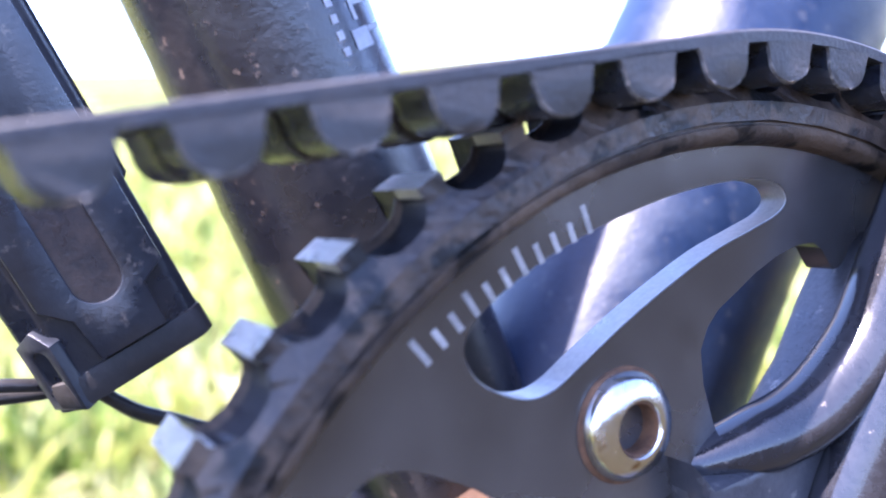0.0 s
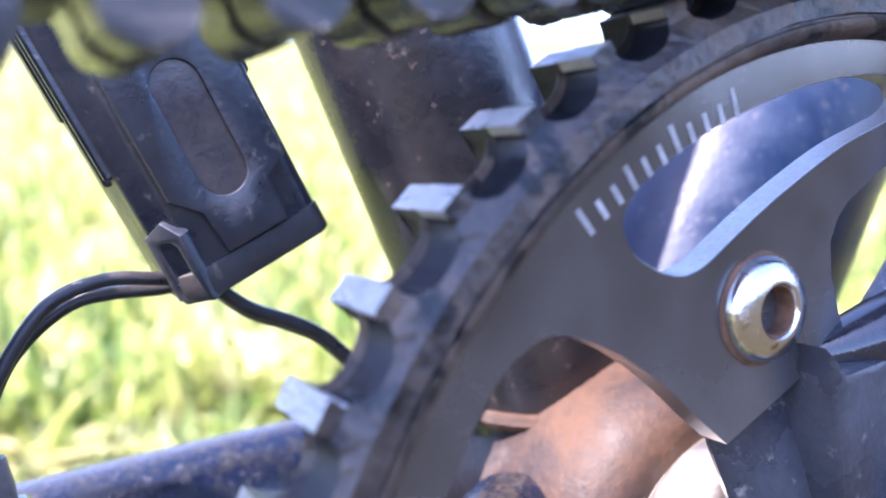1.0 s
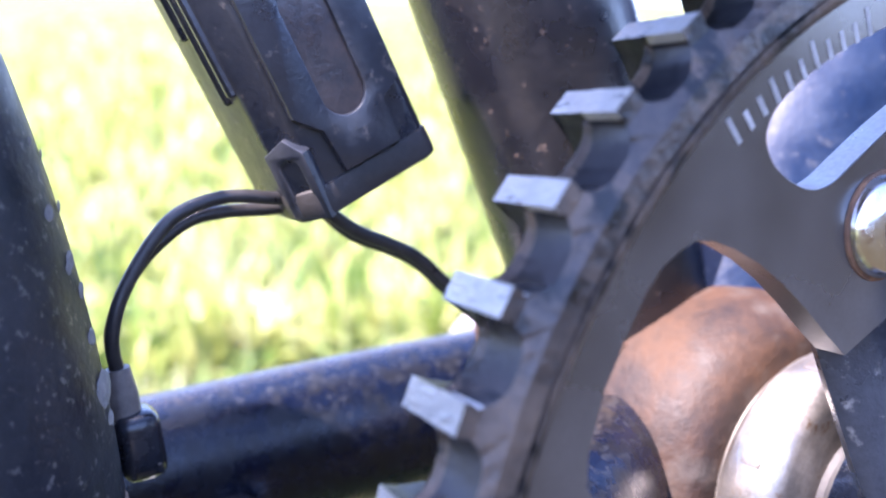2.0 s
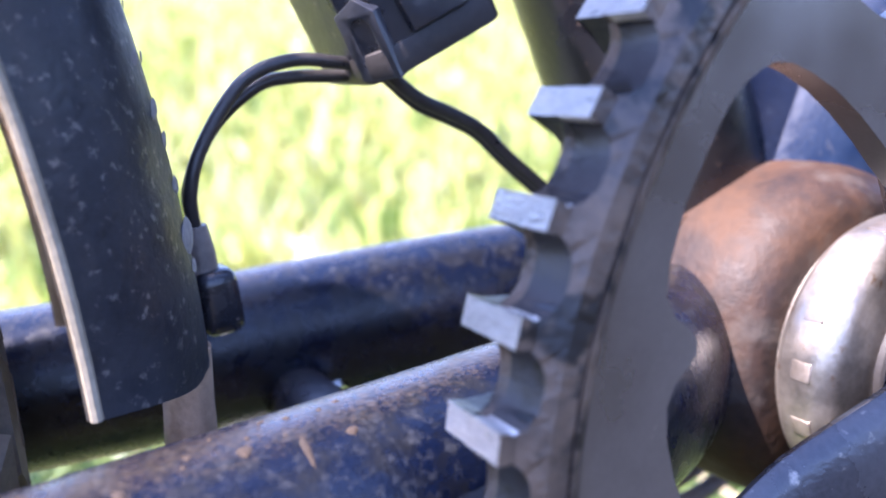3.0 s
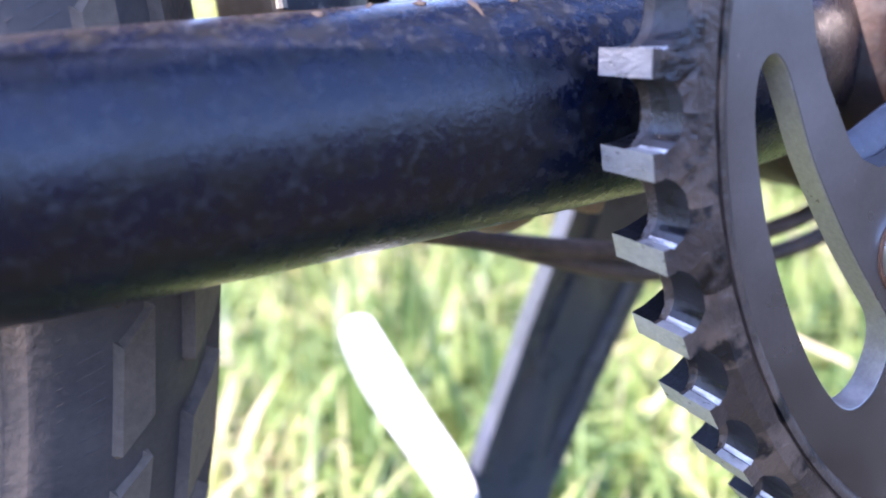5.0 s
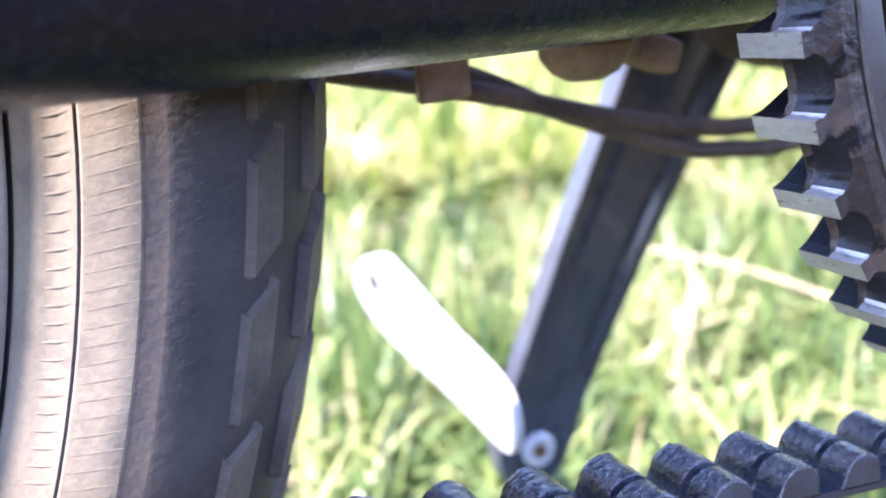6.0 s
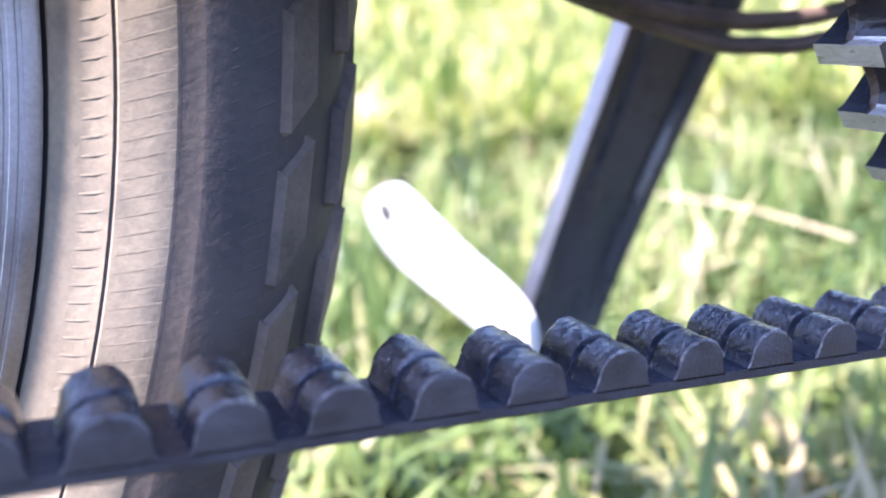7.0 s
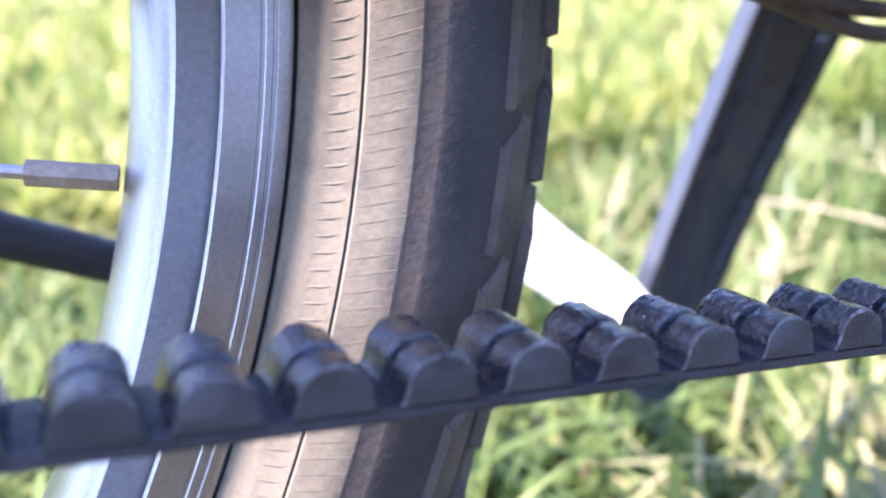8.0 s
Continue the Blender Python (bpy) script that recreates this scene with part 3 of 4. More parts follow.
def belt_tooth_mesh(seed):
    """One belt tooth with its middle groove and frayed ends; x along the belt, z up from the strap's inner face."""
    r = random.Random(seed)
    bm = bmesh.new()
    prof = [(-0.41, -0.02), (-0.37, 0.03), (-0.345, 0.12)]
    for k in range(15):
        a = math.pi * (1 - k / 14)
        prof.append((0.335 * math.cos(a), 0.16 + 0.305 * math.sin(a)))
    prof += [(0.345, 0.12), (0.37, 0.03), (0.41, -0.02)]
    ys = [(0.0, 0.95), (0.006, 0.97), (0.03, 1.0), (0.1, 1.0), (0.17, 1.01), (0.24, 1.0), (0.31, 1.0), (0.38, 1.0), (0.43, 1.0), (0.465, 0.96), (0.475, 0.68), (0.56, 0.68), (0.57, 0.98), (0.6, 1.05), (0.68, 1.04), (0.76, 1.05), (0.84, 1.05), (0.92, 1.04), (1.0, 1.05), (1.1, 1.05), (1.17, 1.05), (1.2, 0.97)]
    rows = []
    for j, (y, f) in enumerate(ys):
        row = []
        for x, z in prof:
            g = f + (r.uniform(-0.03, 0.035) if j in (1, 2, 20) and z > 0.1 else 0) + (r.uniform(-0.026, 0.026) if z > 0.3 else 0)
            row.append(bm.verts.new((x * (0.9 + 0.1 * g), y + (r.uniform(-0.012, 0.004) if j == 1 and z > 0.1 else 0), z * g)))
        rows.append(row)
    for j, (a, b) in enumerate(zip(rows, rows[1:])):
        for k in range(len(prof) - 1):
            f = bm.faces.new((a[k], a[k + 1], b[k + 1], b[k]))
            f.smooth = True
            if j in (0, 1):
                f.material_index = 2
            elif j in (9, 10, 11):
                f.material_index = 4
            elif 3 <= k <= 11:
                f.material_index = 1
    bm.faces.new(rows[0]).material_index = 3
    bm.faces.new(rows[-1][::-1]).material_index = 3
    bmesh.ops.recalc_face_normals(bm, faces=bm.faces)
    bmesh.ops.scale(bm, vec=(CM, CM, CM), verts=bm.verts)
    me = bpy.data.meshes.new("belt_tooth")
    bm.to_mesh(me)
    bm.free()
    me.set_sharp_from_angle(angle=radians(45))
    for one in ("belt_side", "belt_worn", "belt_fray", "belt_end", "belt_in"):
        me.materials.append(M[one])
    return me


belt_teeth = [belt_tooth_mesh(k) for k in range(6)]


def place_tooth(k, s):
    p, n, y = belt_at(s)
    z = Vector((n.x, 0, n.y))
    x = Vector((0, 1, 0)).cross(z)
    m = Matrix((x, (0, (1.1 - y) / 1.2, 0), z)).transposed().to_4x4()
    q = p + n * THICK
    m.translation = Vector((q.x, y, q.y)) * CM
    part("belt_tooth", belt_teeth[k % 6], None, belt, m=m)


for k in range(31):
    place_tooth(k * 5 + 1, -(1.098 + PITCH * k) / RUN)
a, k = 95.69, 0
while a > LOW + 1:
    place_tooth(k, (UP - a) / (UP - LOW))
    a, k = a - STEP, k + 1
# the slack lower run: its teeth stand wider apart towards the sprocket
for k in range(-5, 24):
    place_tooth(k * 5 + 28, 1 + (7.10 + 1.2216 * k - 0.01204 * k * k if k < 11 else 19.05 + 1.0 * (k - 11)) / RUN)

# ---- frame ----
st = Vector((-0.342, 0, 0.94))
seat_tube = part("seat_tube", sweep([Vector((0, MID, 0)) + st * s for s in (1.5, 6, 12, 20, 32)], 1.74, 40), M["paint_clean"], bike, "dusty black seat tube with pale print")
dt = Vector((0.57, 0, 0.822))
down_tube = part("down_tube", sweep([Vector((0.25, MID, -0.17)) + dt * s for s in (1.5, 8, 18, 30, 45)], 2.72, 48), M["paint_blue"], bike, "thick blue-black main tube with white print")
STAY = [(-2.6, 4.2, 0.1), (-4.6, 3.0, 0.05), (-7, 2.65, 0.0), (-10, 2.4, -0.06), (-13.5, 2.05, -0.06), (-18, 1.55, -0.02), (-26, 0.2, 0.2), (-36.4, -0.6, 0.8)]
SIZE = [(1.15, 1.48), (1.15, 1.5), (1.25, 1.47), (1.35, 1.42), (1.38, 1.4), (1.3, 1.35), (1.0, 1.15), (0.8, 0.9)]


def stay(points, label):
    sizes = [SIZE[i // 6] if i // 6 > 6 else tuple(SIZE[i // 6][c] + (SIZE[i // 6 + 1][c] - SIZE[i // 6][c]) * (i % 6) / 6 for c in (0, 1)) for i in range(43)]
    return part("chainstay", sweep(curve_points(points, 6), sizes, 48, square=0.94), M["paint"], bike, label)


near_stay = stay(STAY, "glossy blue-black chainstay with dried mud along its top")
stay([(x, 2 * MID - y, z + 0.05) for x, y, z in [(-1.5, 3.2, 0.1), (-4.2, 2.9, 0.05)] + STAY[2:]], "blue-black chainstay on the left side")
# crumbs of dried mud on the top of the near chainstay
for k in range(90):
    x = rng.uniform(-13.4, -7.0)
    w = 0.015 + 0.05 * rng.random() ** 3
    bm = bmesh.new()
    bmesh.ops.create_icosphere(bm, subdivisions=1, radius=w)
    for v in bm.verts:
        v.co *= rng.uniform(0.6, 1.2)
        v.co.z *= 0.5
    ang = radians(rng.gauss(84, 10))
    bmesh.ops.translate(bm, vec=(x, 2.4 + 0.1 * (x + 10) - 1.25 * math.cos(ang), -0.06 + (1.42 + 0.012 * (x + 10)) * math.sin(ang)), verts=bm.verts)
    part("mud_crumb", bm, M["mud"], near_stay, smooth=False)
# a dried run of mud and a blob on the stay's flank
for x, a0, a1, w, high in ((-9.75, 74, 55, 0.055, 0.012), (-9.2, 70, 64, 0.1, 0.035), (-10.35, 80, 72, 0.1, 0.02), (-8.6, 78, 72, 0.07, 0.03), (-11.6, 78, 69, 0.08, 0.02)):
    bm = bmesh.new()
    bmesh.ops.create_uvsphere(bm, u_segments=14, v_segments=9, radius=1.0)
    for v in bm.verts:
        r = 1 + 0.3 * noise.noise(v.co * 2.3 + Vector((x, 0, 0)))
        ang = radians((a0 + a1) / 2 + (a1 - a0) / 2 * v.co.z * r)
        lift = high * v.co.y
        px = x + w * v.co.x * r * (0.75 - 0.4 * v.co.z)
        v.co = Vector((px, 2.4 + 0.1 * (px + 10) - (1.35 + lift) * math.copysign(abs(math.cos(ang)) ** 0.94, math.cos(ang)), -0.06 + (1.42 + lift + 0.012 * (px + 10)) * math.sin(ang) ** 0.94))
    part("mud_spot", bm, M["mud"], near_stay, "dried mud stuck to the stay")
part("bottom_bracket_shell", lathe([(2.3, 2.5), (2.55, 2.6), (2.8, 2.95), (2.95, 3.5), (3.0, 4.2), (3.0, 7.6), (2.95, 8.3), (2.8, 8.85), (2.55, 9.2), (1.5, 9.3), (1.5, 2.5)], 64), M["shell"], bike, "mud-stained bottom bracket shell")
cup = part("bearing_cup", lathe([(1.25, 1.4), (1.98, 1.4), (2.12, 1.46), (2.26, 1.62), (2.3, 1.75), (2.3, 2.2), (2.2, 2.35), (2.05, 2.4), (2.05, 2.6), (1.25, 2.6)], 72), M["cup"], bike, "silver bearing cup with notches")
for k in range(16):
    bm = block((0.08, 0.34, 0.3), 0.038, 2, m=Matrix.Rotation(radians(22.5 * k + 8), 4, "Y") @ Matrix.Translation((2.275, 1.86, 0)))
    part("notch", bm, M["cup_dark"], cup)
part("bearing_cap", lathe([(0.9, 1.3), (1.25, 1.3), (1.3, 1.45), (0.9, 1.45)], 40), M["dark"], cup)
# welded gusset between the stays
part("stay_bridge", sweep([(-7.9, 3.3, -0.75), (-7.9, 5.9, -0.7), (-7.9, 8.5, -0.75)], 0.6, 24), M["paint_clean"], bike, "tubular bridge between the chainstays")
bb = part("bridge_bolt", lathe([(0.0, 0), (0.32, 0), (0.36, 0.08), (0.36, 0.5), (0.6, 0.52), (0.6, 0.62), (0.0, 0.62)], 6), M["steel"], bike, "bright bolt on the bridge", smooth=False,
          m=Matrix.Translation((-0.0775, 0.072, -0.010)) @ Matrix.Rotation(radians(60), 4, "X"))

part("weld", sweep(curve_points([Vector((0, MID, 0)) + st * (2.72 + 0.28 * math.cos(2 * u)) + Vector((0.94, 0, 0.342)) * (1.78 * math.cos(u)) + Vector((0, 1.78 * math.sin(u), 0)) for u in [math.tau * k / 24 for k in range(25)]], 2), 0.16, 8), M["shell"], bike, "rough weld at the foot of the seat tube")

# ---- cranks ----
CR = 62.0
arm = [Vector((*polar(s, CR), 0)) for s in (0, 2.5, 6, 10, 14, 17)]
path = [Vector((v.x, y, v.y)) for v, y in zip(arm, (-0.3, -0.5, -0.85, -1.1, -1.3, -1.4))]
crank = part("crank_arm", sweep(curve_points(path, 5), [(1.05, 0.6)] * 26, 28, up=(0, 1, 0)), M["crank"], bike, "glossy black right crank arm with a four-armed spider")
part("fillet", sweep(curve_points([(-1.15, 0.72, 3.75), (-0.35, 0.2, 3.92), (0.75, -0.25, 4.3), (1.65, -0.45, 5.05), (2.2, -0.55, 5.95), (3.1, -0.75, 7.7)], 6), [(0.12 + 0.3 * min(1, i / 9), 0.16 + 0.34 * min(1, i / 9)) for i in range(31)], 24, up=(0, 1, 0)), M["crank"], crank)
web = [polar(1.5, 125), polar(4.3, 106), (-0.9, 3.8), (0.0, 3.85), (0.8, 4.1), (1.5, 4.75), (2.1, 5.6), (2.9, 6.6), (4.1, 5.9), polar(1.7, 35)]
part("web", flat([web], -0.35, 0.82, 0.12), M["crank_dusty"], crank, "dusty web between the arm and the spider")
part("hub", lathe([(0.6, -1.0), (1.5, -1.0), (1.75, -0.7), (1.8, 0.9), (1.4, 1.2), (0.6, 1.2)], 40), M["crank"], crank)
for q in range(4):
    e = polar(1.0, 105.5 + TURN[q])
    pts = [(e[0] * r, y, e[1] * r) for r, y in ((0.5, 0.2), (2.2, 0.55), (3.6, 0.82), (4.6, 0.84), (5.45, 0.84))]
    part("spider_arm", sweep(curve_points(pts, 5), [(1.3 - 0.012 * i, 0.5 - 0.011 * i) for i in range(21)], 20, up=(0, 1, 0)), M["crank_dusty"], crank)


def channel_crank():
    """Left crank: a forged arm whose inner side has raised rims and a hollow between them."""
    bm = bmesh.new()
    rows = []
    stations = [(-0.5, 10.6, 1.95), (2.5, 10.9, 1.85), (5, 11.6, 1.72), (8, 12.4, 1.6), (11, 13.1, 1.5), (13.0, 13.5, 1.45), (14.2, 13.6, 1.45), (15.1, 13.6, 1.3), (15.7, 13.6, 0.95), (16.0, 13.6, 0.45)]
    ax, side = Vector((*polar(1, 251.3), 0)), Vector((*polar(1, 251.3 + 90), 0))
    for d, y, w in stations:
        deep = 0.3 if 1 < d < 12.9 else 0.0
        prof = [(-1, 0.6), (-1, 0.15), (-0.95, 0.0), (-0.82, 0.0), (-0.74, deep), (-0.52, deep), (-0.42, deep * 0.35), (0.3, deep * 0.25), (0.42, deep), (0.58, deep), (0.68, 0.02), (0.9, 0.0), (1, 0.15), (1, 0.6), (0.8, 0.9), (-0.8, 0.9)]
        rows.append([bm.verts.new((ax.x * d + side.x * w * u, y - 0.6 + v, ax.y * d + side.y * w * u)) for u, v in prof])
    for a, b in zip(rows, rows[1:]):
        for k in range(len(a)):
            j = (k + 1) % len(a)
            bm.faces.new((a[k], a[j], b[j], b[k]))
    bm.faces.new(rows[0])
    bm.faces.new(rows[-1][::-1])
    return bm


left = part("crank_arm", channel_crank(), M["crank_left"], bike, "black left crank arm with a hollow along its inner side")
hx, hz = polar(14.7, 251.3)
part("axle_end", lathe([(0.0, 12.95), (0.22, 12.95), (0.24, 12.84), (0.46, 12.8), (0.54, 12.86), (0.54, 13.0), (0.0, 13.0)], 28, (hx, hz)), M["pedal"], left, "bright end of the pedal axle")
# A dark disc set on the axle end paints the shaded depth of its hole.
part("socket", lathe([(0.0, 12.74), (0.22, 12.74), (0.22, 12.9), (0.0, 12.9)], 20, (hx, hz)), M["rust"], left, "brown disc standing for the shaded hole in the axle end")
part("crank_axle", lathe([(0.0, -1.0), (1.1, -1.0), (1.1, 12.2), (0.0, 12.2)], 32), M["cup_dark"], bike)
# pedal: front and rear cage plates, end caps and the axle sleeve
pedal = part("pedal", sweep([(hx, 13.6, hz), (hx - 0.1, 16.0, hz + 0.2)], 0.42, 20), M["dark"], bike, "sunlit white alloy left pedal")
PLATE_X = -6.3
outline = rounded([(11.6, -12.9), (11.6, -11.0), (15.5, -10.0), (19.0, -9.0), (20.3, -9.0), (22.0, -9.6), (22.9, -10.4), (22.4, -11.2), (20.8, -11.9), (18, -12.25), (14.6, -12.6)], 5)
holes = [[(y + a * math.cos(t * math.tau / 16), z + b * math.sin(t * math.tau / 16)) for t in range(16)] for y, z, a, b in ((20.9, -10.15, 0.62, 0.36), (17.4, -11.9, 0.5, 0.22))]
bm = flat([outline, *holes], -0.13, 0.13, 0.04)
for v in bm.verts:
    v.co = Vector((PLATE_X + v.co.y, v.co.x, v.co.z))
part("cage_plate", bm, M["pedal"], pedal)
# Black disc over the cut hole, in place of the shade inside it.
part("bolt_hole", sweep([(PLATE_X - 0.14, 20.9, -10.15), (PLATE_X - 0.1, 20.9, -10.15)], (0.62, 0.4), 16), M["dark"], pedal, "black disc standing for the shaded bolt hole")

# ---- rear wheel ----
AX, RT = (-36.4, 0.8), 24.3
wheel = part("rear_wheel", lathe([(0.6, 2.0), (2.9, 2.0), (3.0, 2.4), (1.7, 2.8), (1.7, 9.0), (3.0, 9.4), (2.9, 9.8), (0.6, 9.8)], 40, AX), M["rim_dark"], bike, "rear wheel with an alloy rim and a dusty wide tyre")


def tyre_mesh():
    """Half profiles mirrored about the middle plane; each zone has its own rubber."""
    half = [(19.55, 1.28, 2), (19.72, 1.5, 2), (19.78, 1.62, 1), (20.0, 1.84, 1), (20.06, 1.86, 1), (20.40, 2.095, 1), (20.42, 2.08, 3), (20.445, 2.09, 3), (20.465, 2.125, 1), (20.8, 2.26, 1), (21.1, 2.36, 1), (21.14, 2.355, 4), (21.42, 2.43, 4), (21.5, 2.44, 0),
            (21.9, 2.44, 0), (22.3, 2.36, 0), (22.7, 2.18, 0), (23.1, 1.9, 0), (23.45, 1.5, 0), (23.7, 1.0, 0), (23.8, 0.5, 0), (23.82, 0.0, 0)]
    prof = [(r, MID - w) for r, w, _ in half] + [(r, MID + w) for r, w, _ in reversed(half[:-1])]
    zone = [z for *_, z in half[1:]] + [z for *_, z in reversed(half[1:])]
    bm = lathe(prof, 220, AX, closed=False)
    bm.faces.ensure_lookup_table()
    for n, f in enumerate(bm.faces):
        f.material_index = zone[n % len(zone)]
    return bm


part("tyre", tyre_mesh(), [M["tyre"], M["wall"], M["dark"], M["seam"], M["wall_low"]], wheel, "dusty wide tyre with hatched sidewalls")


def ribs(r0, r1, w0, w1, step, skew, high, a0, a1):
    """Fine slanting ribs on the near sidewall."""
    bm = bmesh.new()
    a = a0
    while a < a1:
        rows = []
        for f in (0, 0.5, 1):
            r, w, ang = r0 + (r1 - r0) * f, w0 + (w1 - w0) * f + 0.014 * math.sin(math.pi * f), a + skew * f
            q = []
            for da, lift in ((-0.07, -0.003), (0.0, high), (0.07, -0.003)):
                x, z = polar(r, ang + da * step)
                q.append(bm.verts.new((AX[0] + x, MID - w - lift, AX[1] + z)))
            rows.append(q)
        for p, q in zip(rows, rows[1:]):
            for k in range(2):
                bm.faces.new((p[k], p[k + 1], q[k + 1], q[k]))
        a += step
    return bm


tagged(part("sidewall_ribs", ribs(20.5, 21.1, 2.14, 2.36, 0.66, 0.6, 0.002, -40, 20), M["groove"], wheel), kind="stuff")
tagged(part("cream_ribs", ribs(20.06, 20.36, 1.87, 2.07, 0.66, 0.25, -0.0012, -40, 20), M["groove_pale"], wheel), kind="stuff")
tagged(part("shoulder_ribs", ribs(21.72, 22.3, 2.450, 2.371, 0.55, 0.7, 0.0006, -40, 20), M["tyre"], wheel), kind="stuff")


def tread_block(r0, r1, w0, w1, long, high, skew):
    bm = bmesh.new()
    rows = []
    for f in (0, 0.5, 1):
        row = []
        for g in (-0.5, -0.42, 0.42, 0.5):
            r, w = r0 + (r1 - r0) * f, w0 + (w1 - w0) * f
            n = Vector((math.cos(math.atan2(r0 - r1, 1)), 0))
            up = high if abs(g) < 0.5 else -0.1
            ang = math.degrees(long / 23) * g + skew * f
            out = Vector((0.55 * up, -0.8 * up)) if w > 1.3 else Vector((up, 0))
            x, z = polar(r + out.x, ang)
            row.append(bm.verts.new((x, -w + out.y, z)))
        rows.append(row)
    for p, q in zip(rows, rows[1:]):
        for k in range(3):
            bm.faces.new((p[k], p[k + 1], q[k + 1], q[k]))
    for row, (r, w) in ((rows[0], (r0 - 0.14, w0 + 0.0)), (rows[-1], (r1 - 0.25, w1))):
        low = []
        for v in row:
            a = math.degrees(math.atan2(v.co.z, v.co.x))
            x, z = polar(r, a)
            low.append(bm.verts.new((x, -w, z)))
        for k in range(3):
            bm.faces.new((row[k], row[k + 1], low[k + 1], low[k]))
    bmesh.ops.recalc_face_normals(bm, faces=bm.faces)
    bmesh.ops.scale(bm, vec=(CM, CM, CM), verts=bm.verts)
    me = bpy.data.meshes.new("tread_block")
    bm.to_mesh(me)
    bm.free()
    me.materials.append(M["block"])
    return me


shoulder = tread_block(22.45, 22.85, 2.28, 2.06, 1.78, 0.13, 1.2)
middle = tread_block(23.35, 23.72, 1.6, 0.9, 1.5, 0.22, 1.6)
crown = tread_block(23.76, 23.84, 0.7, -0.1, 1.9, 0.22, -1.5)
for mesh, step, shift in ((shoulder, 5.2, 0.0), (middle, 5.2, 2.4), (crown, 5.2, 0.9)):
    for k in range(-9, 10):
        for side in (1, -1):
            m = Matrix.Translation((AX[0] * CM, MID * CM, AX[1] * CM)) @ Matrix.Rotation(-radians(step * k + shift + (1.8 if side < 0 else 0)), 4, "Y") @ Matrix.Diagonal((1, side, 1, 1))
            part("tread_block", mesh, None, wheel, m=m)

rim = [(19.66, 1.3), (19.66, 1.52), (19.6, 1.56), (19.46, 1.56), (19.44, 1.535), (19.40, 1.535), (19.38, 1.56), (19.3, 1.56), (19.28, 1.54), (19.24, 1.54), (19.22, 1.56), (18.78, 1.56), (18.74, 1.5), (18.70, 1.5), (18.64, 1.46), (18.24, 1.2), (18.16, 1.14), (17.95, 0.75), (17.84, 0.3), (17.82, 0)]
prof = [(r, MID - w) for r, w in rim] + [(r, MID + w) for r, w in reversed(rim[:-1])] + [(19.1, MID + 1.1), (19.1, MID - 1.1)]
bm = lathe(prof, 220, AX)
bm.faces.ensure_lookup_table()
for n, f in enumerate(bm.faces):
    k = n % len(prof)
    f.material_index = 1 if k in (12, 13, 14) or k in (23, 24, 25) else 0
part("rim", bm, [M["rim"], M["rim_dark"]], wheel, "silver alloy rim with a worn braking face")
for k in range(28):
    a = 360 / 28 * k + 8.8
    side = -1 if k % 2 else 1
    p, q = polar(17.75, a), polar(2.8, a + (24 if k % 4 < 2 else -24))
    spoke = part("spoke", sweep([(AX[0] + p[0], MID + side * 0.1, AX[1] + p[1]), (AX[0] + q[0], MID + side * 3.3, AX[1] + q[1])], 0.1, 8), M["rim"], wheel)
    e = Vector((q[0] - p[0], 3.2 * side, q[1] - p[1])).normalized() * 1.2
    part("nipple", sweep([(AX[0] + p[0], MID + side * 0.1, AX[1] + p[1]), (AX[0] + p[0] + e.x, MID + side * 0.1 + e.y, AX[1] + p[1] + e.z)], 0.19, 8), M["nipple"], wheel)


# ---- mudguard ----
def guard(inside):
    bm = bmesh.new()
    rows = []
    for k in range(41):
        row = []
        for j in range(25):
            f = -1 + j / 12
            start = 1.35 + 0.35 * math.exp(-((f + 0.45) / 0.16) ** 2) - 0.8 * (1 - f * f) + (0.9 * math.exp(-((f + 0.1) / 0.22) ** 4))
            a = radians(start + (62 - start) * k / 40)
            r = 24.85 + 1.68 * (max(0, 1 - abs(f) ** 2.3)) ** 0.62 - (0.11 if inside else 0)
            w = 2.27 - (0.09 if inside else 0)
            row.append(bm.verts.new((AX[0] + r * math.cos(a), MID + w * f, AX[1] + r * math.sin(a))))
        rows.append(row)
    for r0, r1 in zip(rows, rows[1:]):
        for k in range(24):
            bm.faces.new((r0[k], r0[k + 1], r1[k + 1], r1[k]))
    bmesh.ops.solidify(bm, geom=bm.faces[:], thickness=0.1 if not inside else 0.02)
    return bm


fender = part("mudguard", guard(False), M["fender"], bike, "dusty black plastic mudguard")
part("lining", guard(True), M["fender_in"], fender, "mud-brown inner side of the mudguard")
for f in (-1, 1):
    pts = [(AX[0] + 24.84 * math.cos(radians(a)), MID + f * 2.29, AX[1] + 24.84 * math.sin(radians(a))) for a in np.linspace(1.4, 62, 40)]
    part("lip", sweep(pts, (0.065, 0.075), 8), M["lip"], fender, "lip of the mudguard, paled as if sunlit")
